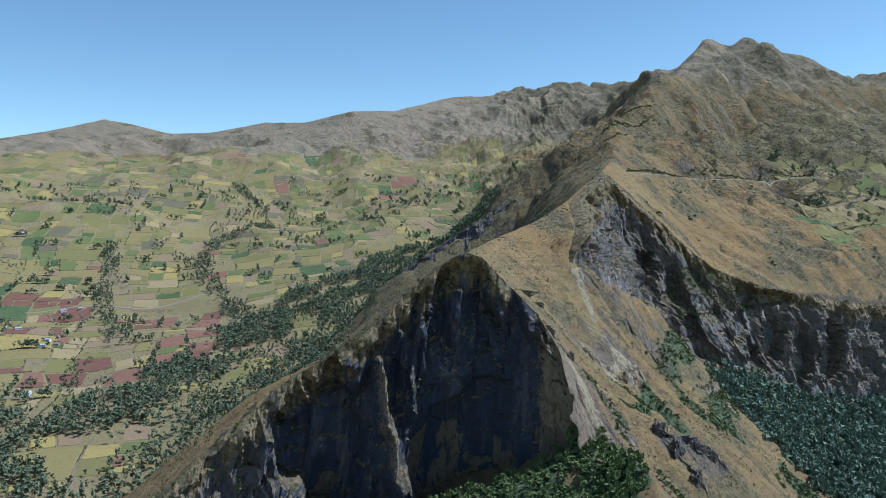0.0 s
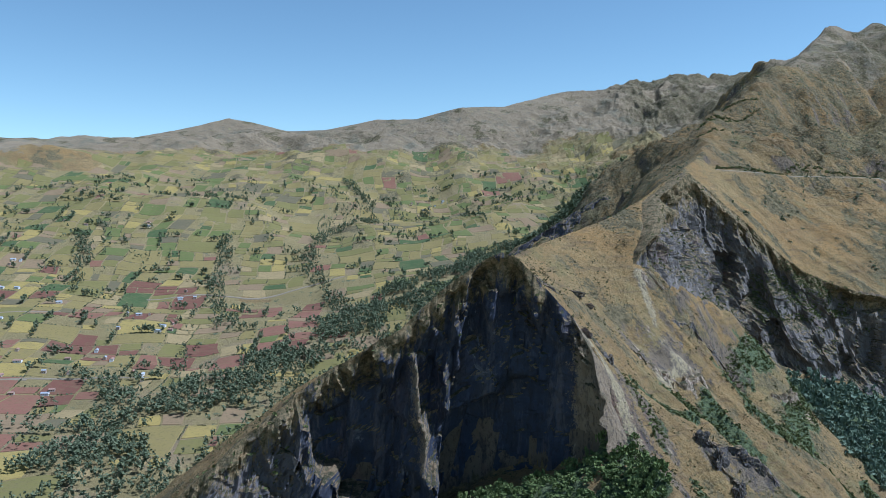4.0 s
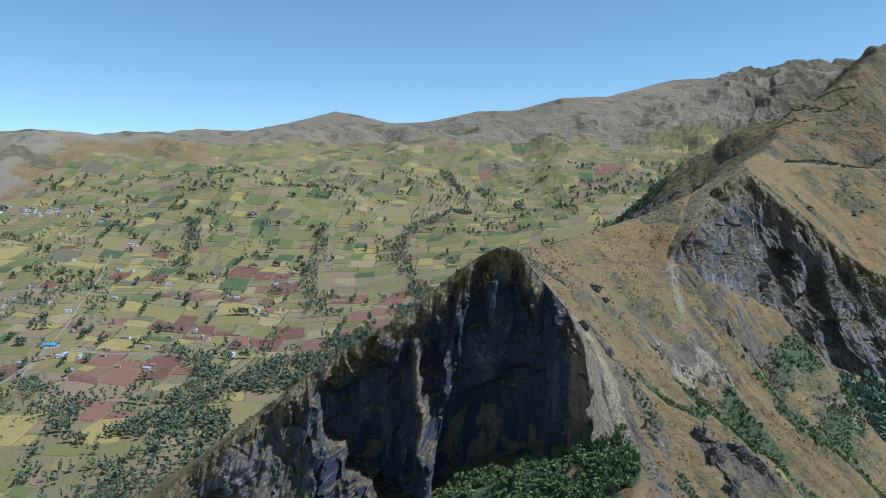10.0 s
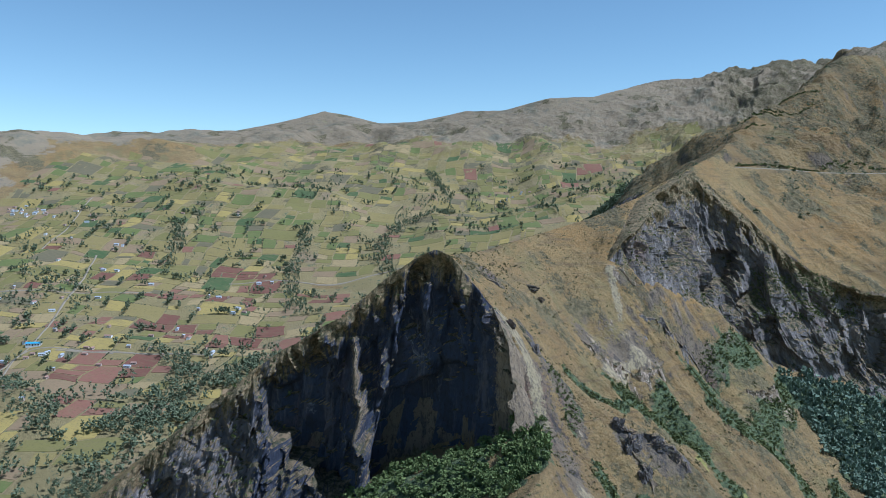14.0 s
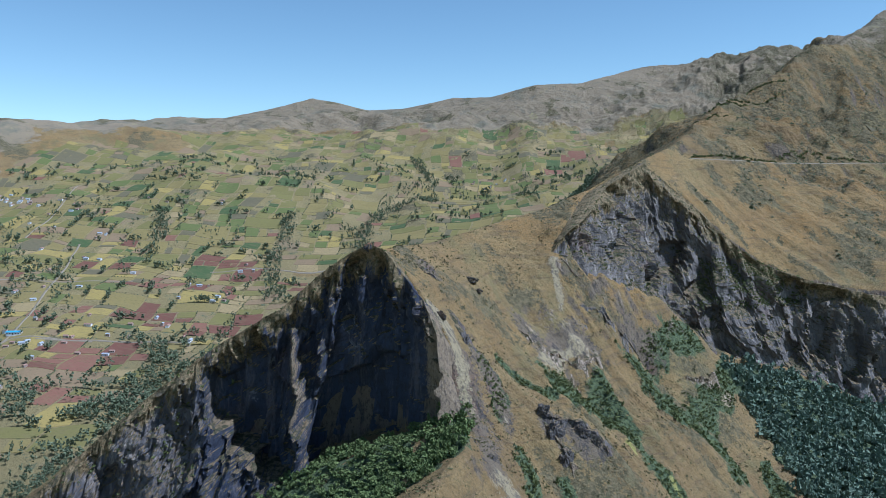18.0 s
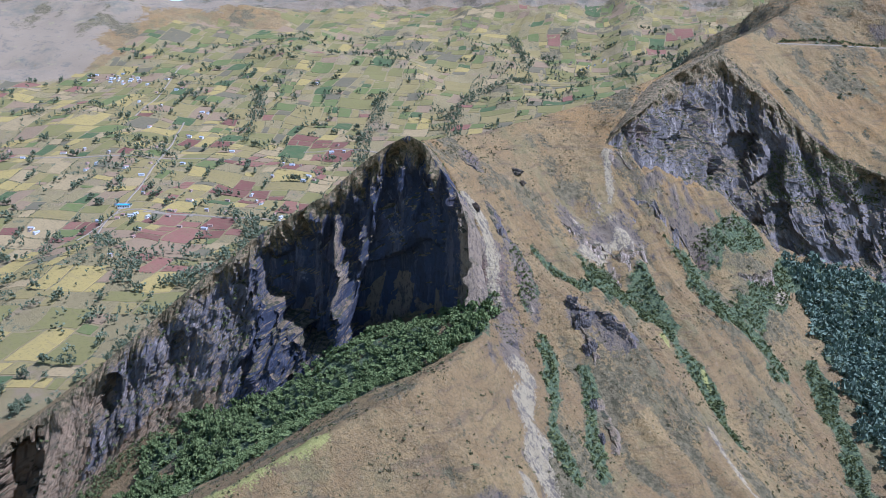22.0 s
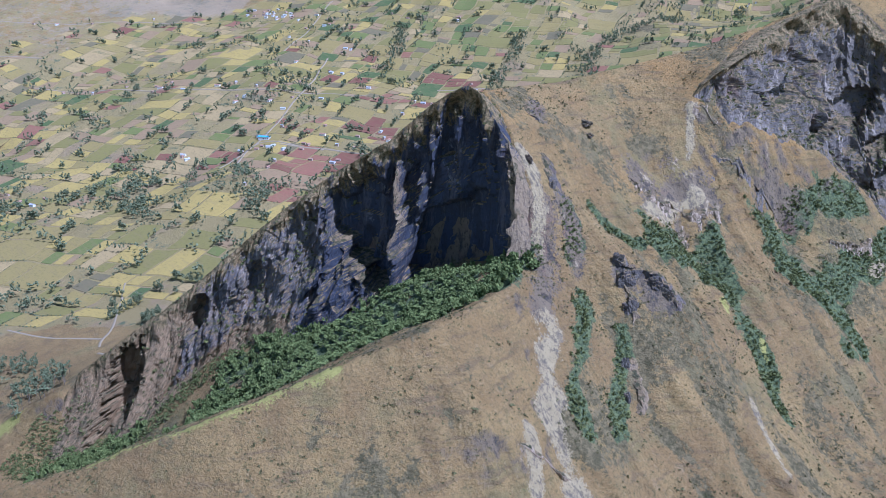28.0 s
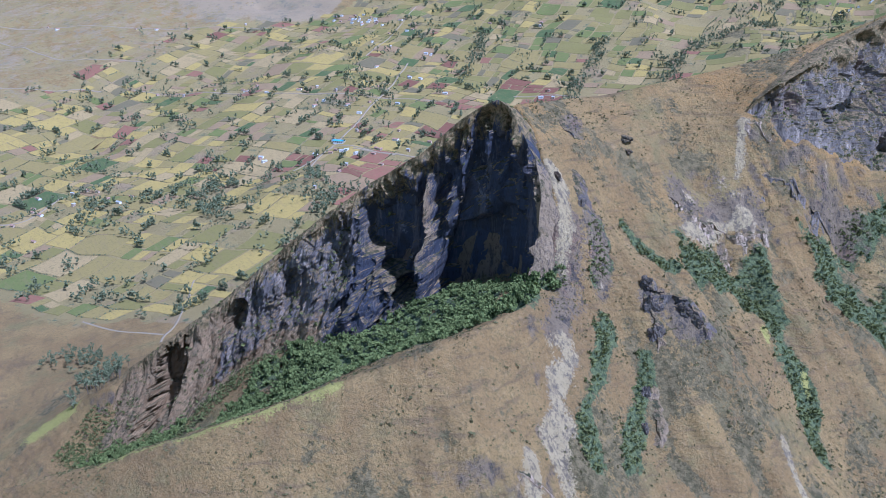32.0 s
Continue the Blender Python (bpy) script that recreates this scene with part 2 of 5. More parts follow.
def make_leaves(name, dark, light, island=True):
    k = Nodes(name, 0.85, 0.06)
    c = k.mix(k.random(island), dark, light)
    c = k.mix(k.math("MULTIPLY", k.noise(1.2, 3, 0.6), 0.5), c, dark)
    return k.done(c)


def make_fields(name):
    """Soil and crops; each field carries the number of its crop, from 0 to 9."""
    k = Nodes(name, 0.95, 0.1)
    tone = k.math("DIVIDE", k.math("ADD", k.mask("crop"), 0.5), 10.0)
    crops = [(0.075, 0.106, 0.040), (0.136, 0.150, 0.046), (0.192, 0.164, 0.054), (0.248, 0.19, 0.068), (0.345, 0.255, 0.078), (0.33, 0.24, 0.11), (0.26, 0.175, 0.095), (0.15, 0.125, 0.07), (0.23, 0.107, 0.070), (0.172, 0.076, 0.052)]
    c = k.ramp(tone, [(n / 10, q) for n, q in enumerate(crops)], True)
    c = k.mix(k.math("MULTIPLY", k.step(k.noise(24, 7, 0.78), 0.46, 0.66), 0.25), c, (0.20, 0.16, 0.07))
    c = k.mix(k.math("MULTIPLY", k.step(k.noise(5, 5, 0.8), 0.52, 0.62), 0.4), c, (0.10, 0.094, 0.04))
    c = k.mix(k.math("MULTIPLY", k.step(k.streaks(5, 14, 0.12), 0.5, 0.62), 0.25), c, (0.20, 0.15, 0.08))
    k.bump(k.noise(2.0, 4, 0.7), 0.3, 0.5)
    return k.done(c)


def make_plain(name, a, b, size, rough=0.9, metal=0.0):
    k = Nodes(name, rough, 0.3)
    k.bsdf.inputs["Metallic"].default_value = metal
    k.bump(k.noise(size * 0.4, 4, 0.7), size * 0.05, 0.5)
    return k.done(k.mix(k.noise(size, 5, 0.65), a, b))


CLIFF_STREAKED = make_cliff("streaked_cliff_rock", False, (0.10, 0.09, 0.082), (0.245, 0.21, 0.18), (0.39, 0.33, 0.27), 0.55, 0.5)
# CLIFF keeps the shade-blue defaults; the other rocks bring their own colours.
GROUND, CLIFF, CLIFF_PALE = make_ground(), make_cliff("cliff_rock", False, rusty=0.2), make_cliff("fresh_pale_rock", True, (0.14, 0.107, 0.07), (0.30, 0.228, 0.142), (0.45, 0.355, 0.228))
CLIFF_GREY = make_cliff("grey_outcrop_rock", False, (0.08, 0.074, 0.07), (0.22, 0.188, 0.165), (0.36, 0.305, 0.26))
LEAF_EUC = make_leaves("eucalyptus_leaves", (0.11, 0.13, 0.072), (0.20, 0.218, 0.122))
LEAF_BUSH = make_leaves("bush_leaves", (0.085, 0.112, 0.04), (0.225, 0.26, 0.09))
# The basin's leaves are lighter and bluer, with distance haze mixed into their colour.
LEAF_FOREST = make_leaves("forest_leaves", (0.115, 0.15, 0.105), (0.245, 0.29, 0.19))
LEAF_SCRUB = make_leaves("thicket_leaves", (0.07, 0.083, 0.032), (0.20, 0.205, 0.075))
LEAF_DRY = make_leaves("dry_shrub_leaves", (0.075, 0.072, 0.032), (0.19, 0.17, 0.075))
BARK = make_plain("bark", (0.09, 0.07, 0.05), (0.22, 0.18, 0.14), 1.0)
FIELD = make_fields("field_soil_and_crop")
DIRT = make_plain("dirt_road", (0.21, 0.165, 0.105), (0.32, 0.26, 0.175), 8.0)
ADOBE = make_plain("adobe_wall", (0.34, 0.24, 0.17), (0.55, 0.46, 0.38), 2.0)
TILE = make_plain("clay_tile_roof", (0.25, 0.13, 0.09), (0.42, 0.27, 0.20), 1.5)
ZINC = make_plain("zinc_roof", (0.45, 0.46, 0.47), (0.68, 0.69, 0.70), 3.0, 0.45, 0.4)
BLUE = make_plain("blue_sheet_roof", (0.06, 0.30, 0.50), (0.12, 0.42, 0.62), 4.0, 0.5)
WHITE = make_plain("lime_wash", (0.62, 0.60, 0.56), (0.80, 0.79, 0.76), 3.0)
DARKWOOD = make_plain("dark_opening", (0.03, 0.025, 0.02), (0.07, 0.05, 0.04), 1.0)


# ---- noise and meshes ----
def lattice(x, y, seed):
    h = (x.astype(np.int64) * 374761393 + y.astype(np.int64) * 668265263 + seed * 974634777) & 0xFFFFFFFF
    h = ((h ^ (h >> 13)) * 1274126177) & 0xFFFFFFFF
    return ((h ^ (h >> 16)) & 0xFFFF) / 65536.0 * 2 * np.pi


def perlin(x, y, seed=0):
    """Gradient noise, about -0.7 to 0.7."""
    x0, y0 = np.floor(x), np.floor(y)
    fx, fy = x - x0, y - y0
    u, v = fx * fx * fx * (fx * (fx * 6 - 15) + 10), fy * fy * fy * (fy * (fy * 6 - 15) + 10)

    def corner(i, j):
        a = lattice(x0 + i, y0 + j, seed)
        return np.cos(a) * (fx - i) + np.sin(a) * (fy - j)

    return (corner(0, 0) * (1 - u) + corner(1, 0) * u) * (1 - v) + (corner(0, 1) * (1 - u) + corner(1, 1) * u) * v


def fbm(x, y, size, octaves=4, seed=0, gain=0.5):
    total, amp, f = 0.0, 1.0, 1.0 / size
    for n in range(octaves):
        total = total + amp * perlin(x * f, y * f, seed + 17 * n)
        amp, f = amp * gain, f * 2.03
    return total


def ridged(x, y, size, octaves=4, seed=0, gain=0.5):
    """Sharp crests at 1, hollows towards 0."""
    total, amp, f, norm = 0.0, 1.0, 1.0 / size, 0.0
    for n in range(octaves):
        total = total + amp * (1 - np.abs(perlin(x * f, y * f, seed + 31 * n)) * 2)
        norm, amp, f = norm + amp, amp * gain, f * 2.1
    return total / norm


def smooth(a, low, high):
    t = np.clip((a - low) / (high - low), 0, 1)
    return t * t * (3 - 2 * t)


def along(points, step):
    """Points every step metres along a line of (x, y, z)."""
    p = np.array(points, float)
    d = np.r_[0, np.cumsum(np.hypot(*np.diff(p[:, :2], axis=0).T))]
    s = np.linspace(0, d[-1], max(2, int(d[-1] / step) + 1))
    return np.stack([np.interp(s, d, p[:, n]) for n in range(3)], 1)


def rounded(points, step, times=2):
    """The same with the corners cut, for bends that run smoothly."""
    p = np.array(points, float)
    for _ in range(times):
        a, b = p[:-1] * 0.75 + p[1:] * 0.25, p[:-1] * 0.25 + p[1:] * 0.75
        p = np.concatenate([p[:1], np.stack([a, b], 1).reshape(-1, 3), p[-1:]])
    return along(p, step)


def line_distance(x, y, points):
    best = np.full(np.shape(x), 1e9)
    for (ax, ay), (bx, by) in zip([p[:2] for p in points], [p[:2] for p in points[1:]]):
        dx, dy = bx - ax, by - ay
        t = np.clip(((x - ax) * dx + (y - ay) * dy) / (dx * dx + dy * dy), 0, 1)
        best = np.minimum(best, np.hypot(x - ax - t * dx, y - ay - t * dy))
    return best


def mesh_of(name, verts, faces, material, smooth_shade=True):
    """A mesh from arrays; all faces have the same number of corners."""
    verts, faces = np.asarray(verts, np.float32), np.asarray(faces, np.int32)
    me = bpy.data.meshes.new(name)
    me.vertices.add(len(verts))
    me.vertices.foreach_set("co", verts.ravel())
    n = faces.shape[1]
    me.loops.add(faces.size)
    me.loops.foreach_set("vertex_index", faces.ravel())
    me.polygons.add(len(faces))
    me.polygons.foreach_set("loop_start", np.arange(0, faces.size, n, dtype=np.int32))
    me.polygons.foreach_set("loop_total", np.full(len(faces), n, np.int32))
    me.polygons.foreach_set("use_smooth", np.full(len(faces), smooth_shade))
    me.update(calc_edges=True)
    me.materials.append(material)
    return me


def grid_faces(nu, nv):
    """Quads of a grid of nu rows of nv points."""
    i = np.arange(nu * nv).reshape(nu, nv)
    return np.stack([i[:-1, :-1], i[:-1, 1:], i[1:, 1:], i[1:, :-1]], -1).reshape(-1, 4)


# ---- the lie of the land: crests, spurs, gullies and foot lines ----
CREST = [(-520, 200, -420), (-420, 250, -372), (-330, 288, -310), (-300, 304, -282), (-268, 317, -257), (-211, 354, -205), (-165, 378, -160), (-120, 402, -119), (-89, 422, -93), (-45, 428, -68),
         (-14, 440, -39), (2, 445, -29), (13, 448, -23.5), (23, 449, -25.5)]
CREST_UP = [(14, 463, -28), (8, 520, -31), (15, 590, -32), (45, 650, -22), (88, 705, -8), (131, 778, 13), (172, 842, 40), (215, 950, 65), (255, 1150, 110), (330, 1450, 180), (422, 1520, 232), (451, 1660, 273), (484, 1692, 297), (530, 1741, 299), (617, 1955, 361),
             (773, 2219, 496), (827, 2232, 460), (884, 2231, 512), (959, 2254, 468), (1076, 2257, 445), (1192, 2254, 378), (1302, 2251, 351), (1900, 2300, 300), (2800, 2300, 260)]
ARETE = [(23, 449, -25.5), (38, 446, -43), (55, 440, -60), (65, 432, -78), (71, 425, -100), (78, 415, -122), (86, 404, -131)]
CLIFF_A_FOOT = [(-335, 250, -366), (-258, 274, -352), (-208, 302, -308), (-174, 345, -255), (-130, 362, -232), (-81, 372, -217), (-50, 388, -196), (-20, 402, -174), (30, 408, -152), (58, 404, -142), (84, 396, -134)]
CLIFF_B_TOP = [(104, 646, -36), (116, 654, -26), (129, 665, -20), (138, 690, -11), (141, 730, 2), (146, 775, 13), (181, 833, 39), (229, 839, -2), (268, 837, -41), (307, 841, -71), (354, 841, -86), (410, 850, -98), (480, 872, -110), (570, 900, -122)]
CLIFF_B_FOOT = [(110, 640, -46), (126, 646, -58), (149, 668, -66), (172, 698, -80), (204, 726, -97), (232, 746, -128), (257, 766, -153), (295, 782, -167), (343, 812, -177), (405, 828, -205), (480, 850, -216), (570, 870, -226)]
NEAR_LINES = [
    # the spur before the cliff, and its flanks
    [(94, 392, -127), (104, 370, -131), (98, 330, -134), (90, 300, -140), (60, 255, -155), (27, 206, -171), (-20, 165, -195), (-82, 120, -222), (-200, 40, -270)],
    [(80, 225, -192), (110, 250, -185), (137, 285, -174), (150, 310, -190)],
    [(150, 180, -260), (190, 230, -255), (215, 270, -260)],
    # the slip and the gullies beside it
    [(110, 405, -142), (124, 380, -160), (140, 350, -182), (158, 330, -207), (185, 300, -236), (230, 265, -270)],
    [(118, 440, -147), (146, 422, -176), (180, 400, -212), (225, 365, -252)],
    [(80, 480, -95), (108, 495, -121), (145, 478, -134), (168, 472, -152), (224, 472, -206), (264, 457, -238), (330, 430, -285)],
    [(138, 570, -146), (185, 535, -181), (230, 520, -224), (290, 495, -268)],
    [(100, 585, -98), (134, 592, -116), (187, 608, -153), (246, 591, -193), (287, 566, -250), (335, 535, -290)],
    [(190, 665, -158), (233, 657, -172), (262, 640, -212), (300, 615, -255)],
    [(45, 480, -52), (62, 540, -62), (72, 600, -65)],
    # the wooded gully under the cliff
    [(70, 380, -146), (10, 362, -182), (-50, 325, -228), (-100, 298, -262), (-190, 252, -334), (-320, 195, -388), (-480, 120, -430)],
    # the wooded basin in the east
    [(280, 740, -188), (299, 725, -211), (354, 698, -247)], [(343, 800, -190), (416, 800, -228), (560, 820, -260)], [(320, 560, -282), (450, 600, -295), (700, 700, -320)],
    # low ground under the camera
    [(-300, -60, -350), (0, 20, -320), (200, 90, -310), (330, 220, -305), (420, 350, -320), (700, 500, -340)],
    # the west side of the ridge
    [(-460, 470, -372), (-330, 560, -330), (-200, 640, -270), (-110, 760, -220), (-60, 860, -190)],
    # the gully between the ridge and the bluff
    [(125, 1205, 20), (150, 1130, 36), (165, 1050, 42), (168, 960, 38), (155, 880, 28)],
    [(100, 1160, -46), (105, 1100, -42), (104, 1030, -42), (90, 950, -58), (60, 870, -90)],
    # the edge of the western flank, which runs out into the side ridge over the bluff; and the bluff's foot
    [(380, 1520, 185), (290, 1438, 135), (200, 1372, 92), (150, 1330, 65), (107, 1293, 39), (110, 1230, 21), (60, 1204, -12), (10, 1182, -43), (-40, 1160, -74), (-75, 1145, -97), (-180, 1170, -200)],
    [(100, 1168, -46), (55, 1140, -77), (5, 1114, -107), (-45, 1092, -137), (-100, 1080, -172)],
]
FAR_LINES = [
    [(-420, 640, -350), (-340, 900, -335), (-270, 1150, -292), (-170, 1400, -222), (-60, 1700, -150), (50, 2000, -80), (150, 2400, 0), (230, 2800, 90)],
    [(-1500, 250, -430), (-1000, 400, -410), (-700, 520, -393), (-520, 560, -375)],
    [(-1700, 850, -340), (-1100, 830, -335), (-821, 910, -298), (-636, 800, -332)],
    [(-1800, 1300, -200), (-1316, 1429, -163), (-1009, 1240, -245), (-839, 1279, -262), (-600, 1270, -285)],
    [(-2300, 1800, -20), (-1600, 2000, -8), (-1215, 1720, -135), (-822, 1580, -228), (-656, 1690, -228), (-330, 1600, -205)],
    [(-1600, 2060, 10), (-1222, 2275, 44), (-876, 2080, -70), (-550, 2394, -53), (-308, 2583, -3), (60, 2500, 5)],
    [(-1908, 2450, 150), (-1400, 2700, 120), (-838, 2640, 72), (-369, 2945, 118), (-55, 3055, 142), (330, 3000, 170)],
    [(-1324, 3184, 239), (-700, 3200, 235), (-100, 3500, 300), (500, 3600, 360)],
    # skylines
    [(-4200, 2000, 300), (-2900, 2150, 275), (-2259, 2270, 246), (-2127, 2390, 243), (-1979, 2520, 229), (-1865, 2610, 244), (-1758, 2700, 227)],
    [(-2900, 3150, 300), (-1947, 3379, 352), (-1794, 3519, 395), (-1608, 3662, 464), (-1482, 3715, 441), (-1322, 3722, 397), (-1132, 3732, 401), (-861, 3752, 450), (-657, 3692, 440), (-438, 3694, 492),
     (-233, 3893, 518), (13, 4300, 635), (256, 4393, 660), (604, 4459, 720), (957, 4499, 729), (1205, 4439, 726), (2000, 4400, 700), (2800, 4300, 650)],
    # behind the skyline the land falls away
    [(-4200, 3400, 150), (-2700, 4300, 150), (-1000, 4600, 200), (500, 4900, 300), (2800, 4900, 300)],
    # the eastern flank, its bench and the slope below
    [(300, 1100, 90), (350, 1250, 105), (432, 1358, 106), (620, 1650, 150), (900, 1900, 230), (1300, 2000, 220)],
    [(520, 1010, -35), (558, 1295, 10), (703, 1325, 40), (1000, 1500, 60), (1500, 1600, 40)],
    [(444, 900, -76), (563, 1003, -25), (800, 1100, -30), (1300, 1200, -60)],
    [(700, 900, -160), (1200, 900, -200), (2800, 1000, -200)],
    [(-4200, -800, -430), (-1500, -500, -440), (0, -500, -380), (1500, -300, -380), (2800, -300, -360)],
]


def bilinear(z, x0, y0, h, x, y):
    fx, fy = np.clip((x - x0) / h, 0, z.shape[1] - 1.001), np.clip((y - y0) / h, 0, z.shape[0] - 1.001)
    i, j = fx.astype(int), fy.astype(int)
    u, v = fx - i, fy - j
    return (z[j, i] * (1 - u) + z[j, i + 1] * u) * (1 - v) + (z[j + 1, i] * (1 - u) + z[j + 1, i + 1] * u) * v


def relax(x0, y0, x1, y1, h, lines, border=None):
    """Land stretched like a skin over its crests and gullies, from coarse to fine."""
    z, old = None, None
    for f in (16, 8, 4, 2, 1):
        hh = h * f
        nx, ny = int((x1 - x0) / hh) + 1, int((y1 - y0) / hh) + 1
        gx, gy = np.meshgrid(x0 + hh * np.arange(nx), y0 + hh * np.arange(ny))
        total, count = np.zeros((ny, nx)), np.zeros((ny, nx))
        for line in lines:
            p = along(line, hh * 0.4)
            i, j = np.round((p[:, 0] - x0) / hh).astype(int), np.round((p[:, 1] - y0) / hh).astype(int)
            ok = (i >= 0) & (i < nx) & (j >= 0) & (j < ny)
            np.add.at(total, (j[ok], i[ok]), p[ok, 2])
            np.add.at(count, (j[ok], i[ok]), 1)
        fixed = count > 0
        value = total / np.maximum(count, 1)
        if border is not None:
            rim = np.zeros((ny, nx), bool)
            rim[0], rim[-1], rim[:, 0], rim[:, -1] = True, True, True, True
            value = np.where(rim, border(gx, gy), value)
            fixed |= rim
        z = np.full((ny, nx), value[fixed].mean()) if z is None else bilinear(z, x0, y0, old, gx, gy)
        for _ in range(260):
            z[fixed] = value[fixed]
            p = np.pad(z, 1, mode="edge")
            z = 0.25 * (p[:-2, 1:-1] + p[2:, 1:-1] + p[1:-1, :-2] + p[1:-1, 2:])
        z[fixed] = value[fixed]
        old = hh
    return z


def set_back(top, foot, back, drop):
    """The crest line behind a cliff, and the foot of the hidden step under it."""
    t = along(top, 6.0)
    way = outward(t, foot)
    back = np.interp(t[:, 0], [20, 45], [back, min(back, 9.0)])[:, None] if top is CLIFF_A_TOP else np.full((len(t), 1), back)
    crest = np.c_[t[:, :2] - way * back, t[:, 2] - drop]
    f = along(foot, 6.0)
    near = np.argmin(np.hypot(t[:, None, 0] - f[None, :, 0], t[:, None, 1] - f[None, :, 1]), axis=1)
    low = np.c_[t[:, :2] - way * (back - 5.0), f[near, 2] - 3.0]
    return [tuple(p) for p in crest], [tuple(p) for p in low]


def outward(t, foot):
    """The level direction, out of the rock, along a cliff's top."""
    d = np.gradient(t[:, :2], axis=0)
    n = np.stack([d[:, 1], -d[:, 0]], 1)
    k = np.ones(9) / 9
    n = np.stack([np.convolve(np.pad(n[:, c], 4, mode="edge"), k, "valid") for c in range(2)], 1)
    return n / np.maximum(np.linalg.norm(n, axis=1), 1e-6)[:, None]


CLIFF_A_TOP = CREST[2:] + ARETE[1:]
BACK_A, LOW_A = set_back(CLIFF_A_TOP, CLIFF_A_FOOT, 19.0, 8.0)
BACK_B, LOW_B = set_back(CLIFF_B_TOP, CLIFF_B_FOOT, 17.0, 0.5)
# the grassy back of the cliff's ridge, which falls gently before it dips to the valley
RIDGE_BACK = [(x - 38, y + 60, z - np.interp(x, [-330, -220, -150, -90], [5, 8, 17, 25])) for x, y, z in CREST[1:-4]]
ALL = [RIDGE_BACK, CREST[:3], CREST_UP, BACK_A, LOW_A[5:-5], BACK_B, LOW_B[8:-8], CLIFF_A_FOOT, CLIFF_B_FOOT] + NEAR_LINES + FAR_LINES
WIDE = (-4200.0, -800.0, 2800.0, 4960.0, 20.0)
NEAR = (-520.0, 60.0, 620.0, 1080.0, 2.0)
wide = relax(*WIDE, ALL)
near = relax(*NEAR, ALL, border=lambda x, y: bilinear(wide, WIDE[0], WIDE[1], WIDE[4], x, y))
near = np.array(near)
p = np.pad(near, 1, mode="edge")
near = 0.5 * near + 0.125 * (p[:-2, 1:-1] + p[2:, 1:-1] + p[1:-1, :-2] + p[1:-1, 2:])


def spacing(low, high, fine_low, fine_high, fine, most, growth):
    """Grid lines that stand close in the middle stretch and ever wider beyond it."""
    out = list(np.arange(fine_low, fine_high, fine))
    s, v = fine, fine_high
    while v < high:
        out.append(v)
        s = min(s * growth, most)
        v += s
    s, v = fine, fine_low
    while v > low:
        s = min(s * growth, most)
        v -= s
        out.insert(0, v)
    return np.array(out)


GX = spacing(-4100, 2700, -350, 400, 2.4, 15.0, 1.017)
GY = spacing(-700, 4900, 180, 840, 2.4, 14.0, 1.010)
X, Y = np.meshgrid(GX, GY)
Z = bilinear(wide, WIDE[0], WIDE[1], WIDE[4], X, Y)
inside = smooth(np.minimum.reduce([X - NEAR[0], NEAR[2] - X, Y - NEAR[1], NEAR[3] - Y]), 10, 70)
Z = Z * (1 - inside) + bilinear(near, NEAR[0], NEAR[1], NEAR[4], X, Y) * inside
slope = np.hypot(*np.gradient(Z, GY, GX))
# what grows and lies where
west = -(X - np.interp(Y, [0, 300, 450, 833, 1150, 1500, 2250, 3000], [-700, -330, -60, 60, 60, 120, 300, 600])) + 110 * fbm(X, Y, 160, 4, 18)
CREST_X = np.interp(Y, [449, 590, 833, 950, 1150, 1450, 1683, 1960, 2230], [16, 15, 175, 215, 255, 330, 490, 600, 800])
W_FLANK = smooth(CREST_X - X, -8, 14) * (1 - smooth(CREST_X - X, 230, 420)) * smooth(Y, 790, 900) * (1 - smooth(Y, 1750, 2050))
HIGH = smooth(Z - np.interp(X, [-2500, -1700, -1000, 0, 900], [180, 225, 245, 260, 290]) + 90 * fbm(X, Y, 420, 4, 15), -60, 70) * smooth(Y, 1500, 2000)
HIGH = np.maximum(HIGH, (0.5 + 0.5 * smooth(Y, 1500, 1900)) * smooth(-X + 420 * fbm(X, Y, 480, 4, 16), 1850, 2350) * smooth(Y, 300, 600))
FARM = smooth(west, 40, 160) * (1 - HIGH) * (1 - smooth(slope, 0.38, 0.6)) * smooth(Y, 300, 420) * np.where(X < -150, smooth(line_distance(X, Y, CREST) + 40 * fbm(X, Y, 60, 3, 19), 225, 300), smooth(line_distance(X, Y, CREST), 70, 150))
EAST = smooth(X, 420, 560) * (1 - HIGH) * (1 - smooth(slope, 0.4, 0.7))
mountain = smooth(Z, 60, 330) * smooth(Y, 1400, 2300) * smooth(X, -2200, -1700)
off_crest = smooth(line_distance(X, Y, CREST_UP), 10, 110)
off_sky = smooth(np.minimum(line_distance(X, Y, FAR_LINES[9]), line_distance(X, Y, FAR_LINES[8])), 20, 420)
Z = Z + mountain * np.minimum(off_sky, off_crest) * ((130 - 20 * smooth(X, -200, 300)) * (ridged(X + 0.3 * Y, Y, 620, 4, 5, 0.45) - 0.6) + 45 * fbm(X, Y, 300, 4, 9))
Z = Z + mountain * (0.1 + 0.9 * np.minimum(off_crest, off_sky)) * ((26 + 14 * smooth(X, 150, 450)) * (ridged(X, Y, 210, 4, 6) - 0.6) + 9 * fbm(X, Y, 70, 4, 8, 0.6))
gentle = smooth(Y, 500, 900) * (1 - mountain)
Z = Z + gentle * smooth(west, 80, 300) * (24 * fbm(X, Y, 420, 3, 12) + 60 * smooth(Y, 1750, 2500) * (ridged(X + 0.25 * Y, Y * 0.55, 430, 3, 14, 0.4) - 0.55) + 0.8 * fbm(X, Y, 90, 2, 13))
rough = 1 - smooth(west, 40, 200)
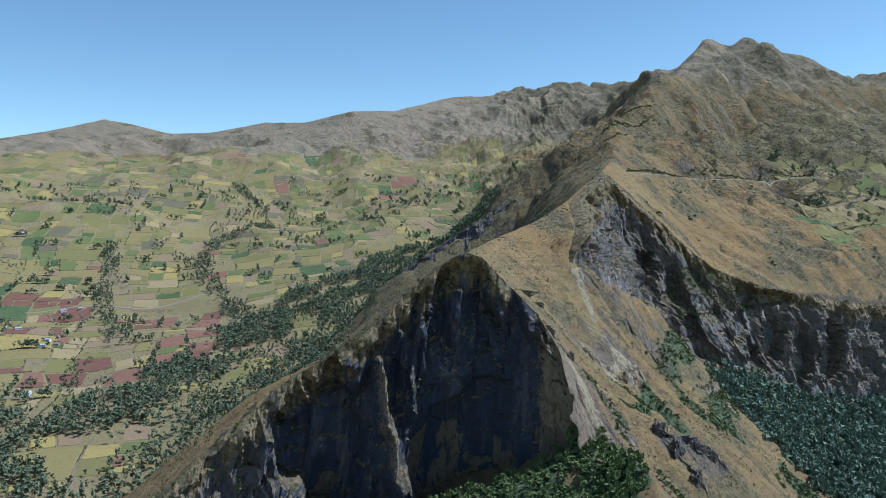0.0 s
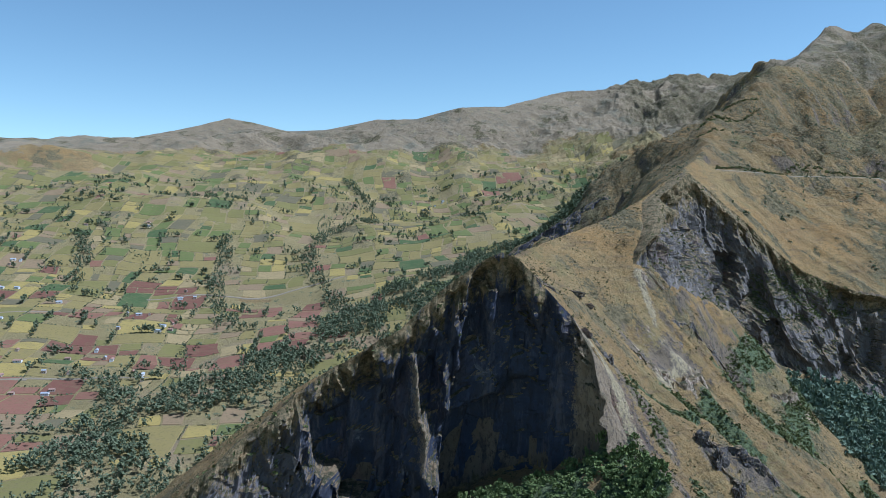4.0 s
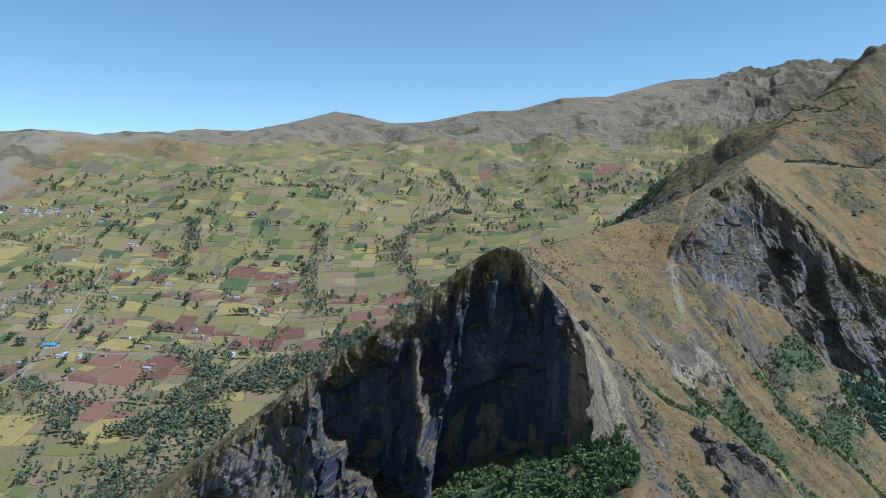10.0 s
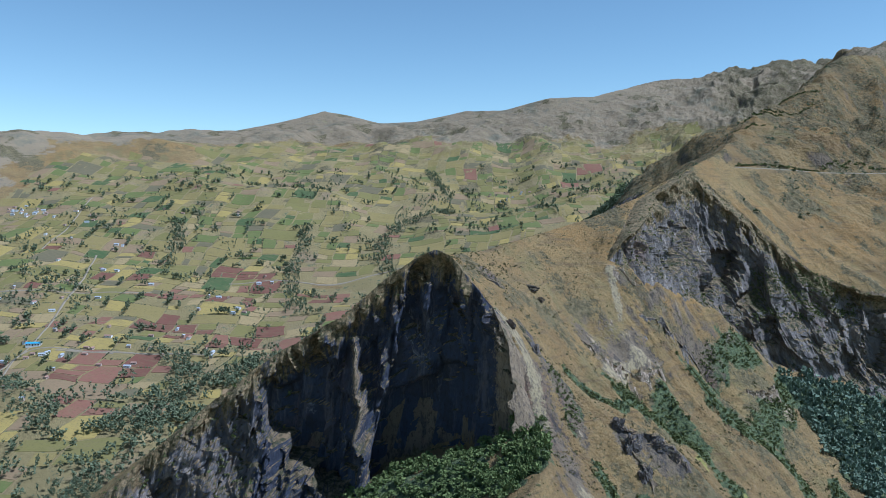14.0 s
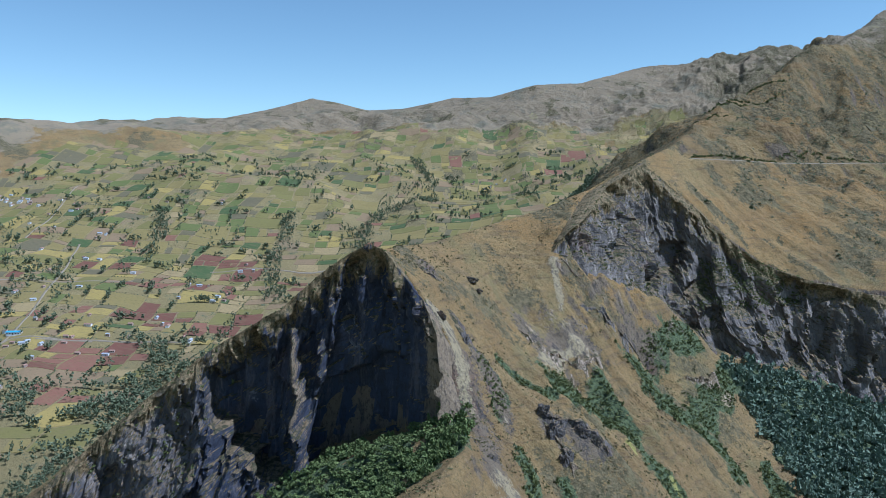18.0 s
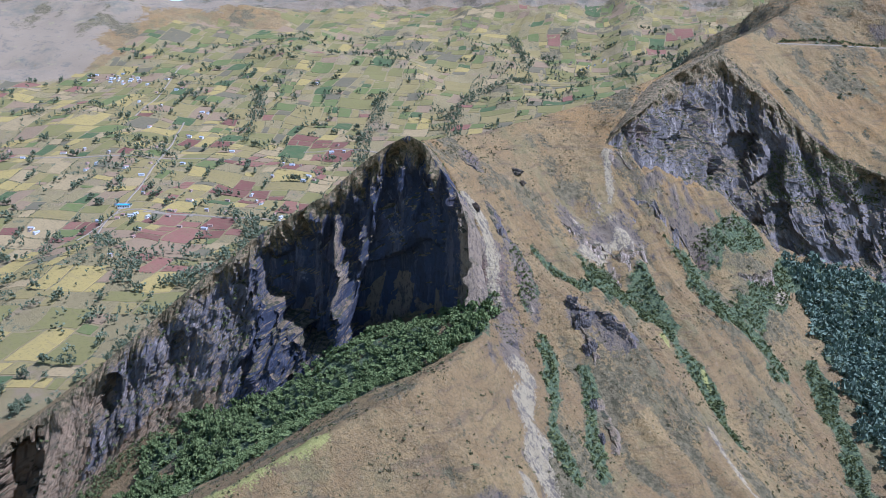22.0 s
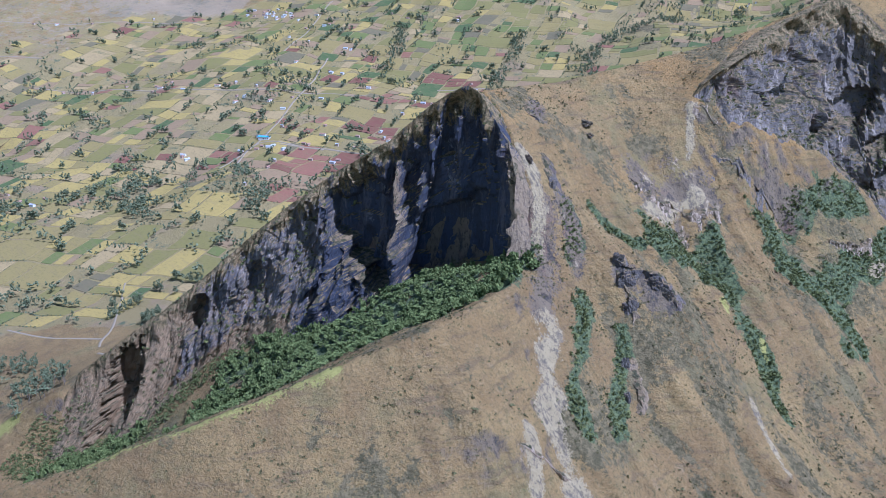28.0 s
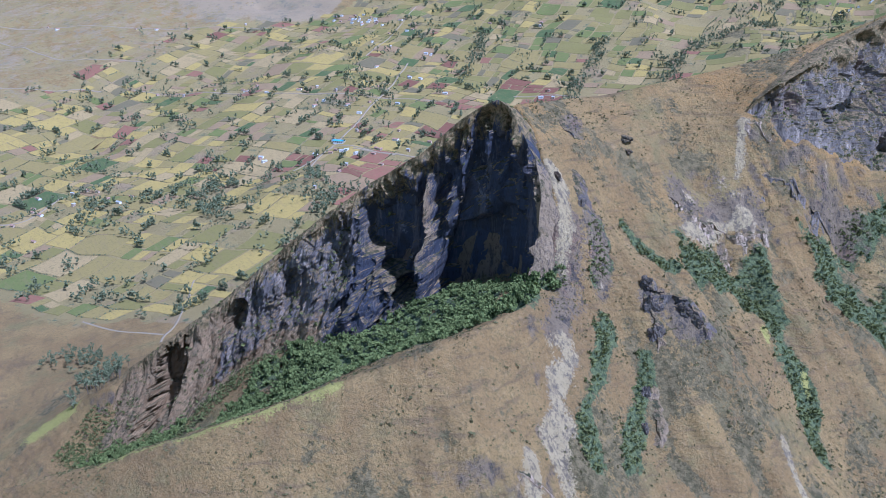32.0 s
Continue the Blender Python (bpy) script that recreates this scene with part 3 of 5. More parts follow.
down, level = 0.92 * X - 0.38 * Y, 0.38 * X + 0.92 * Y
steepness = smooth(slope, 0.1, 0.5) * smooth(line_distance(X, Y, CREST_UP), 4, 60)
gullies = ridged(level + 12 * fbm(X, Y, 60, 2, 30), down * 0.17, 36, 3, 22) - 0.62
Z = Z + rough * (3.0 * fbm(X, Y, 48, 3, 21) + 12.0 * gullies * (0.35 + 0.9 * smooth(fbm(X, Y, 110, 3, 38), -0.25, 0.3)) * smooth(X, 70, 140) + 2.8 * (ridged(level, down * 0.35, 11, 3, 24) - 0.6) * smooth(X, 20, 90) + 1.3 * fbm(X, Y, 9, 3, 23, 0.65)) * steepness
mid = smooth(Y, 880, 1150) * smooth(X, -50, 150) * (1 - mountain * 0.5)
Z = Z + mid * off_crest * (70 * (ridged(X + 0.5 * Y, Y, 330, 5, 27, 0.5) - 0.6) + 20 * (ridged(X, Y, 90, 4, 29) - 0.6))
Z = Z + mid * (9 * fbm(X, Y, 60, 5, 33, 0.6) + 2.5 * fbm(X, Y, 14, 3, 34))

peak = smooth(X, 180, 400) * smooth(Y, 1250, 1600) * smooth(Z, -20, 160) * off_crest
wander = 60 * fbm(X, Y, 240, 3, 35)
Z = Z + peak * (85 * (ridged(X + 0.35 * Y + wander, 0.4 * Y - 0.15 * X, 250, 4, 36, 0.5) - 0.62) + 12 * (ridged(X, Y, 55, 3, 37) - 0.6))

# the shelf that the mountain road is cut into
FLANK_ROAD = [(232, 955), (270, 985), (310, 1030), (350, 1080), (413, 1122), (480, 1198), (564, 1342), (666, 1352), (800, 1400)]
shelf = 1 - smooth(line_distance(X, Y, FLANK_ROAD), 5, 24)
Z = Z * (1 - shelf) + np.interp(X, [232, 300, 350, 413, 480, 564, 666, 800], [47, 45, 43, 43, 45, 47, 56, 64]) * shelf


def height(x, y):
    """The ground's height anywhere."""
    x, y = np.asarray(x, float), np.asarray(y, float)
    i, j = np.clip(np.searchsorted(GX, x) - 1, 0, len(GX) - 2), np.clip(np.searchsorted(GY, y) - 1, 0, len(GY) - 2)
    u, v = np.clip((x - GX[i]) / (GX[i + 1] - GX[i]), 0, 1), np.clip((y - GY[j]) / (GY[j + 1] - GY[j]), 0, 1)
    return (Z[j, i] * (1 - u) + Z[j, i + 1] * u) * (1 - v) + (Z[j + 1, i] * (1 - u) + Z[j + 1, i + 1] * u) * v


def lookup(field, x, y):
    i, j = np.clip(np.searchsorted(GX, x), 0, len(GX) - 1), np.clip(np.searchsorted(GY, y), 0, len(GY) - 1)
    return field[j, i]


GULLY_WOOD = [(70, 382), (0, 362), (-60, 328), (-110, 302), (-200, 258), (-290, 215)]
patchy = fbm(X, Y, 26, 4, 46, 0.6)
FOREST = smooth(-line_distance(X, Y, GULLY_WOOD) + np.interp(X, [10, 45], [18, 0]), -58, -34) * smooth(X + 40 * patchy, -165, -115) * smooth(-X + 10 * patchy, -106, -92) * smooth(np.interp(X, [-300, 30, 100], [176, 260, 364]) - Y, 12, -6)
FOREST = FOREST * (0.35 + 0.65 * smooth(patchy, -0.42, -0.2))
FOREST = np.maximum(FOREST, 0.75 * smooth(-line_distance(X, Y, [(-222, 282), (-250, 268), (-285, 248)]) + 22 * patchy, -26, -10))
BASIN_EDGE = np.interp(Y, [380, 480, 560, 600, 625, 657, 680, 730, 766, 800], [410, 372, 352, 341, 329, 319, 301, 278, 256, 256])
BASIN_TOP = np.interp(X, [255, 295, 343, 405, 480, 570, 700], [760, 780, 808, 826, 850, 870, 900])
BASIN = smooth(X - BASIN_EDGE + 20 * patchy, -6, 12) * smooth(BASIN_TOP - Y + 8 * patchy, -2, 8) * smooth(-X, -660, -600) * smooth(Y, 360, 420)
FOREST = np.maximum(FOREST, BASIN)
# thickets: a line and its half width
STRIPS = [([(125, 430), (140, 398), (149, 371), (166, 356)], 6), ([(152, 434), (158, 424), (167, 397), (178, 374)], 6), ([(94, 492), (125, 493), (142, 513)], 5), ([(140, 532), (153, 546), (168, 562)], 17), ([(162, 582), (180, 556)], 13),
          ([(190, 546), (208, 537), (222, 528), (244, 495)], 8), ([(190, 634), (215, 618), (242, 626), (264, 612)], 15), ([(88, 469), (104, 454), (107, 440)], 5), ([(88, 428), (94, 424)], 5), ([(238, 640), (258, 700), (268, 742)], 12), ([(196, 668), (214, 700), (240, 738)], 10), ([(300, 650), (318, 600), (345, 540)], 9)]
THICK = np.max([smooth(-line_distance(X, Y, q) + 1.1 * w * patchy, -w * 1.5, -w * 0.35) for q, w in STRIPS], axis=0)
SCRUB = np.max([0.5 * smooth(-line_distance(X, Y, q), -w * 2.4, -w * 0.5) for q, w in STRIPS], axis=0)
SCRUB = np.maximum(SCRUB, FOREST)
SCRUB = np.maximum(SCRUB, 0.54 * mid * smooth(fbm(X, Y, 170, 5, 41) + 0.0012 * (Y - 1330), -0.2, 0.25))
SCRUB = np.maximum(SCRUB, 0.52 * W_FLANK)
SCRUB = np.maximum(SCRUB, 0.62 * smooth(west, -60, 30) * (1 - smooth(west, 160, 330)) * smooth(Y, 560, 760) * (1 - smooth(Y, 1500, 1900)))
SCRUB = np.maximum(SCRUB, mountain * (0.42 + 0.14 * smooth(X, 250, 500)) * smooth(fbm(X, Y, 300, 5, 43) + 0.35 * smooth(X, 150, 450), 0.0, 0.35))
SCRUB = np.maximum(SCRUB, 0.62 * smooth(west, 300, 600) * smooth(Y, 1700, 2200) * smooth(fbm(X + 0.3 * Y, Y, 190, 5, 47, 0.6), 0.12, 0.3))
EAST_FLANK = smooth(X - CREST_X, 10, 60) * smooth(Y, 880, 960)
SCRUB = np.maximum(SCRUB, smooth(X - CREST_X, 10, 40) * smooth(Y, 820, 860) * 0.62 * smooth(fbm(0.92 * X - 0.38 * Y, 2.2 * (0.38 * X + 0.92 * Y), 70, 4, 51, 0.6), -0.05, 0.3))
SCRUB = np.maximum(SCRUB, EAST_FLANK * (0.32 + 0.22 * smooth(Y + 160 * fbm(X, Y, 150, 4, 48), 1120, 1320)) * (0.55 + 0.45 * smooth(fbm(X, Y, 110, 4, 49, 0.6), -0.25, 0.15)))
SCRUB = np.maximum(SCRUB, (0.28 + 0.24 * smooth(fbm(X, Y, 130, 4, 50, 0.6), -0.15, 0.2)) * peak * smooth(X - CREST_X, -30, 40))
SCRUB = np.maximum(SCRUB, 0.17 + 0.42 * smooth(fbm(X, Y, 70, 5, 44, 0.6), -0.05, 0.4) * rough)
SCRUB = np.maximum(SCRUB, 0.62 * smooth(-gullies, 0.08, 0.3) * steepness * rough * smooth(X, 90, 150))
SCRUB = np.maximum(SCRUB, 0.35 * smooth(-line_distance(X, Y, CREST), -240, -60) * smooth(-X, 300, 420))
BARE = np.max([smooth(-line_distance(X, Y, q) + 0.7 * w * patchy, -w * 1.5, w * 0.3) for q, w in (([(126, 384), (132, 369), (137, 356), (147, 340), (166, 330), (180, 316)], 12), ([(150, 318), (165, 300), (190, 275)], 7), ([(122, 545), (126, 570), (138, 596)], 9), ([(112, 640), (122, 615)], 7),
                                                                                      ([(60, 455), (78, 442), (92, 425)], 8), ([(262, 690), (268, 712)], 5), ([(228, 470), (246, 452), (262, 440)], 4))], axis=0)
STONE = np.max([smooth(-line_distance(X, Y, q) + 0.7 * w * patchy, -w * 1.7, w * 0.4) for q, w in (([(138, 462), (150, 468), (168, 468)], 10), ([(106, 560), (120, 580), (138, 600)], 20), ([(30, 520), (40, 505)], 9), ([(84, 470), (100, 455), (112, 440)], 9), ([(80, 440), (96, 425), (104, 405)], 14), ([(108, 400), (118, 385)], 10))], axis=0)
LUSH = np.max([smooth(-line_distance(X, Y, q), -r, r * 0.3) for q, r in (([(60, 256), (44, 238), (27, 212), (0, 190), (-30, 166)], 15), ([(-402, 232), (-380, 262)], 30), ([(184, 541), (190, 534)], 6), ([(216, 538), (222, 530)], 6))], axis=0)
ground = tagged(new("ground", mesh_of("ground", np.stack([X, Y, Z], -1).reshape(-1, 3), grid_faces(*X.shape), GROUND)), "dry grassy Andean mountainside and farmed valley floor", "ground", kind="structure")
for key, field in (("farm", np.maximum(FARM, EAST * 0.8)), ("high", HIGH), ("scrub", SCRUB), ("thicket", np.maximum(THICK, FOREST)), ("bare", BARE), ("stone", STONE), ("lush", LUSH), ("craggy", np.maximum(mid, mountain))):
    ground.data.attributes.new(key, "FLOAT", "POINT").data.foreach_set("value", field.astype(np.float32).ravel())


# ---- cliffs ----
def facets(x, y, wide, tall, seed):
    """Blocks of rock, each with a step and a tilt of its own."""
    u, v = x / wide, y / tall
    i, j = np.floor(u), np.floor(v)
    best, out = np.full(np.shape(u), 1e9), np.zeros(np.shape(u))
    for di in (-1, 0, 1):
        for dj in (-1, 0, 1):
            a, b, c = (lattice(i + di, j + dj, seed + n) / (2 * np.pi) for n in (0, 1, 2))
            e = lattice(i + di, j + dj, seed + 3) / (2 * np.pi)
            du, dv = u - (i + di + 0.15 + 0.7 * a), v - (j + dj + 0.15 + 0.7 * b)
            d = du * du + dv * dv
            value = (c - 0.5) * 2 + (e - 0.5) * 2.2 * du + (a - 0.35) * 1.6 * dv
            out, best = np.where(d < best, value, out), np.minimum(d, best)
    return out


def cliff_mesh(name, top, foot, back, drop, step, rows, hollows, ribs, bulge, seed, bite=None, material=CLIFF, bench=None, turf=0.4):
    """A rock wall hung from its top line to its foot line, with buttresses, hollows and broken beds. hollows: centre x, z, half width, half height, depth."""
    t = along(top, step)
    t[:, 2] += 1.6 * fbm(t[:, 0], t[:, 1], 16, 4, seed + 11, 0.6)
    t[:, :2] += outward(t, foot) * (3.0 * fbm(t[:, 0], t[:, 1], 13, 4, seed + 14, 0.6))[:, None]
    f = rounded(foot, step, 1)
    s = np.linspace(0, 1, len(t))
    dt, df = np.r_[0, np.cumsum(np.hypot(*np.diff(t[:, :2], axis=0).T))], np.linspace(0, 1, len(f))
    f = np.stack([np.interp(s, df, f[:, c]) for c in range(3)], 1)
    way = outward(t, foot)
    back = np.interp(t[:, 0], [20, 45], [back, min(back, 9.0)])[:, None] if top is CLIFF_A_TOP else np.full((len(t), 1), back)
    v = np.linspace(0, 1, rows)[:, None]
    g = 0.55 * v**2.2 + 0.45 * v
    base = t[None, :, :2] * (1 - g[..., None]) + f[None, :, :2] * g[..., None]
    z = t[None, :, 2] * (1 - v) + f[None, :, 2] * v
    d = np.broadcast_to(dt, z.shape)
    warp = d + 14 * fbm(d, z * 0.6, 70, 3, seed + 3)
    push = ribs * (1.7 * (ridged(warp + 0.35 * z, z * 0.6, 38, 3, seed) - 0.6) + 1.9 * fbm(warp, z * 0.5, 46, 3, seed + 4))
    push = push + bulge * (0.9 * fbm(warp, z * 0.8, 18, 4, seed + 1, 0.6) + 0.75 * facets(warp, z + 0.3 * d, 11, 19, seed + 5) + 0.26 * facets(d, z - 0.4 * d, 4.6, 7.5, seed + 6))
    if top is CLIFF_A_TOP:
        push = push * np.interp(base[..., 0], [-120, -88], [0.6, 1.0])
        push = push + smooth(-base[..., 0], 88, 112) * 11.0 * (ridged(warp, z * 0.2, 36, 3, seed + 35, 0.4) - 0.55)
        push = push + smooth(-base[..., 0], 85, 110) * (1 - 0.6 * smooth(-base[..., 0], 205, 240)) * (0.7 * facets(d, z + 0.5 * d, 4, 7, seed + 33) + 1.5 * facets(d, z - 0.3 * d, 8, 14, seed + 34))
        push = push + smooth(base[..., 0], 40, 60) * (2.2 * facets(d, z, 5, 7, seed + 31) + 2.0 * fbm(d, z, 9, 3, seed + 32))
        push = push * (1 - 0.6 * smooth(-base[..., 0], 195, 225))
    push = push + 0.8 * fbm(d, z, 3.5, 2, seed + 2)
    for hx, hz, hw, hh, depth in hollows:
        ragged = 0.4 * hw * fbm(z, d, 6, 3, seed + 8, 0.6)
        a, b = np.abs(base[..., 0] - hx + 2.5 * fbm(z, d, 14, 2, seed + 7) + ragged - 0.3 * hw * (z - hz) / hh) / hw, np.abs(z - hz + 0.3 * hh * fbm(d, z, 9, 3, seed + 9)) / hh
        e = (a**2.4 + b**2.4) ** (1 / 2.4)
        inside = 1 - smooth(e, 0.62, 1.05)
        lip = np.exp(-(((base[..., 0] - hx - hw * 1.25) / (0.35 * hw)) ** 2)) * (1 - smooth(np.abs(z - hz) / hh, 0.8, 1.15))
        push = push * (1 - 0.75 * inside) - depth * inside + (0.16 * depth if depth < 40 else 0.0) * lip
    if bite is not None:
        inside, arch, fin = bite(base[..., 0] + 3.2 * fbm(z, d, 20, 4, seed + 12, 0.6), z + 4 * fbm(d, z, 15, 4, seed + 13, 0.6), v)
        columns = fbm(d, z * 0.12, 9, 3, seed + 15, 0.6) * (1 - smooth(v, 0.25, 0.55)) * smooth(v, 0.02, 0.1)
        push = push * (1 - 0.4 * inside) - (10.0 + 19.0 * g + 7.0 * smooth(-base[..., 0], 20, 80)) * inside - (10.0 + 26.0 * g) * arch + 7.0 * columns * smooth(base[..., 0], -60, -40)
    if bench is not None:
        push = push + bench(base[..., 0], z) * (1 - smooth(v, 0.8, 1.0))
    push = np.where(push > 0, push * (1 - 0.85 * smooth(v, 0.78, 1.0)), push)
    outset = np.maximum(0, ((f[:, :2] - t[:, :2]) * way).sum(1))[None] * g
    deepest = -(outset + back.T - 6.5)
    push = np.where(push < deepest, deepest + 0.06 * (push - deepest) + 2.2 * facets(d, z + 0.4 * d, 14, 17, seed + 21) + 1.6 * fbm(d, z, 12, 4, seed + 22, 0.65), push)
    edge = smooth(v, 0.0, 0.07) * np.minimum(1, np.minimum(s, 1 - s) * 25)[None]
    push = push * edge
    base = base + way[None] * push[..., None]
    sink = (1 - np.minimum(1, np.minimum(s, 1 - s) * 22)) * 14.0
    z = z - sink[None]
    t[:, 2] -= sink
    cap = np.stack([np.concatenate([t[:, :2] - way * b, (t[:, 2] - h)[:, None]], 1) for b, h in ((back + 3, drop + 4), (back * 0.45, drop * 0.35))])
    body = np.concatenate([base, z[..., None]], -1)
    low = body[-1:] + np.concatenate([way * 3.0, np.full((len(t), 1), -9.0)], 1)[None]
    grid = np.concatenate([cap, body, low])
    me = mesh_of(name, grid.reshape(-1, 3), grid_faces(*grid.shape[:2])[:, ::-1], material, False)
    x, rv = grid[..., 0], np.concatenate([[[0.0], [0.0]], v, [[1.0]]])
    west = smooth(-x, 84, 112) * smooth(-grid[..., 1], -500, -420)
    # Brown rubble round the cave; its west share also paints the wall as sunlit.
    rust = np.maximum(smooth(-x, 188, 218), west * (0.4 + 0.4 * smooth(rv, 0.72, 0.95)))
    scar = smooth(x, 46, 66) * smooth(-grid[..., 1], -470, -455)
    if bite is not None:
        scar[2:-1] = np.maximum(scar[2:-1], 0.8 * fin * (1 - smooth(v, 0.6, 0.85)))
    # East wall: pale rock. West wall: pale streaks plus sunlight put into the colour.
    pale = np.where(west > 0, 0.2 + 0.8 * west * (1 - smooth(-x, 215, 245)), np.where(grid[..., 1] > 600, 0.25 + 0.3 * (1 - smooth(x, 165, 190)) + 0.3 * smooth(x, 260, 300), 0.2))
    crown = turf * (1 - smooth(rv, 0.02, 0.36)) * np.where(grid[..., 1] < 500, 1 - smooth(x, 36, 48), 1.0)
    for key, field in (("scar", scar), ("rust", rust), ("pale", pale), ("crown", crown)):
        me.attributes.new(key, "FLOAT", "POINT").data.foreach_set("value", field.astype(np.float32).ravel())
    return me


def great_hollow(x, z, v):
    """The bite out of the cliff under the summit, with a rib down its middle and two dark arches at its foot."""
    left = np.interp(z, [-190, -178, -165, -145, -120, -90], [0, -38, -68, -90, -95, -88])
    right = np.interp(z, [-135, -115, -90, -60], [88, 85, 72, 54])
    rib = np.interp(z, [-175, -150, -110, -70, -40], [-20, -25, -33, -41, -47]) + 4 * fbm(z, x, 34, 3, 91)
    hollow = smooth(x - left, -1.5, 5) * smooth(right - x, 0, 9) * smooth(v, 0.03, 0.3)
    fin = np.exp(-(((x - rib) / np.interp(z, [-165, -130, -95, -60], [5.5, 4.0, 2.6, 1.6])) ** 2)) * smooth(v, 0.0, 0.2)
    small = 0.7 * np.exp(-(((x - rib - 17) / 4.0) ** 2)) * smooth(z, -128, -112) * (1 - smooth(z, -96, -80))
    streak = 0.45 * np.exp(-(((x + 8 + 3 * fbm(z, x, 30, 2, 92)) / 3.0) ** 2)) * smooth(z, -110, -85)
    clear = 1 - np.clip(1.1 * fin + small + streak, 0, 1.1)
    e, f = (x - 30) / 47, (x + 64) / 27
    arch = smooth(-98 - 30 * e**2 - z, 0, 9) * (1 - smooth(np.abs(e), 0.9, 1.02)) + smooth(-94 - 34 * f**2 - z, 0, 9) * (1 - smooth(np.abs(f), 0.9, 1.02))
    return hollow * clear, hollow * arch * np.clip(clear, 0, 1), hollow * fin


def wooded_bench(x, z):
    """The ledge that parts the two tiers of the eastern wall."""
    return 17.0 * smooth(x, 222, 250) * (1 - smooth(x, 322, 340)) * smooth(-z - np.interp(x, [230, 260, 320], [74, 62, 74]), 0, 30)


# Part of the hollow's shade lies in the dark blue rock colour.
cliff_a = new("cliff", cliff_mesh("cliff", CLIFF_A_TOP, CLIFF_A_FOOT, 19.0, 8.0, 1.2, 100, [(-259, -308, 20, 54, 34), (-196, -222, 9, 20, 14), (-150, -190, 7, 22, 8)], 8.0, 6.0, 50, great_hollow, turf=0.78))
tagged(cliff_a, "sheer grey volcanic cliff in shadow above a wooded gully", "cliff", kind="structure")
cliff_b = new("cliff", cliff_mesh("cliff", CLIFF_B_TOP, CLIFF_B_FOOT, 17.0, 0.5, 1.9, 90, [(207, -62, 19, 20, 15), (240, -92, 15, 10, 12), (252, -122, 15, 15, 14), (332, -96, 16, 14, 15), (368, -96, 22, 13, 15), (320, -128, 11, 14, 11), (364, -142, 14, 27, 16), (334, -160, 10, 15, 13), (398, -165, 12, 26, 14), (436, -160, 16, 40, 16), (160, -42, 6, 14, 7)],
                               9.0, 3.6, 80, None, CLIFF_STREAKED, wooded_bench, 0.85))
tagged(cliff_b, "broken grey and pale rock wall above a dark forest", "cliff", kind="structure")


def rock_band(line, width, rise, seed, material, label):
    """A band of bare rock that crops out along a slope."""
    p = along([(x, y, 0) for x, y in line], 2.0)
    n = outward(p, None)
    p[:, :2] += n * (3.2 * fbm(p[:, 0], p[:, 1], 9, 3, seed + 40))[:, None]
    foot = p[:, :2] + n * width
    taper = np.minimum(1, np.minimum(np.arange(len(p)), np.arange(len(p))[::-1]) / 3.0)
    top = np.c_[p[:, :2], height(p[:, 0], p[:, 1]) + rise * taper * (0.8 + 0.9 * fbm(p[:, 0], p[:, 1], 8, 3, seed + 41)) - 1]
    low = np.c_[foot, height(foot[:, 0], foot[:, 1]) - 2.0]
    me = cliff_mesh("rock_band", top, low, 5.0, 2.5, 0.9, 34, [], 1.6, 2.4, seed, None, material)
    tagged(new("rock_band", me), label, "rock", kind="structure")


BLUFF_TOP = [(128, 1211, 27), (110, 1222, 21), (60, 1197, -11), (10, 1175, -42), (-40, 1153, -73), (-75, 1138, -96)]
BLUFF_FOOT = [(132, 1176, -30), (104, 1184, -46), (56, 1156, -78), (6, 1132, -108), (-44, 1110, -138), (-80, 1096, -160)]
BLUFF_TOP, BLUFF_FOOT = BLUFF_TOP[::-1], BLUFF_FOOT[::-1]
# The dark blue CLIFF rock puts the bluff's deep shade into its colour.
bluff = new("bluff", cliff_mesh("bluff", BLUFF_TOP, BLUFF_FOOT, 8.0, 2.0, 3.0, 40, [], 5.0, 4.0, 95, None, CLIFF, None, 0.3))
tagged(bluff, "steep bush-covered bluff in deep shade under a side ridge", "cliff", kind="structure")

PALE_LABEL, DARK_LABEL = "pale fresh rock scar on the dry slope", "dark jagged rock band on the grassy slope"
for n, (line, width, rise) in enumerate((([(95, 548), (112, 560), (130, 576), (146, 590), (158, 606)], 20, 4), ([(112, 634), (118, 648), (122, 664)], 14, 2),
                                          ([(226, 678), (240, 690), (250, 704), (258, 722)], 16, 4), ([(150, 300), (162, 316), (172, 330)], 12, 2))):
    rock_band(line, width, rise, 130 + n, CLIFF_PALE, PALE_LABEL)
for n, (line, width, rise) in enumerate((([(124, 466), (138, 466), (152, 471), (168, 474), (180, 466)], 13, 6), ([(134, 462), (146, 451), (158, 440)], 8, 5), ([(26, 508), (36, 500), (50, 498)], 8, 4), ([(60, 478), (72, 470), (84, 460)], 7, 4), ([(150, 640), (170, 652), (190, 655)], 14, 4),
                                          ([(134, 628), (150, 636), (168, 640)], 16, 3), ([(160, 428), (172, 418), (182, 404)], 6, 4), ([(118, 690), (130, 700), (142, 716)], 14, 3))):
    rock_band(line, width, rise, 150 + n, CLIFF_GREY, DARK_LABEL)


# ---- helpers for things ----
def part(name, data, parent, label=""):
    ob = new(name, data)
    ob.parent = parent
    return tagged(ob, label)


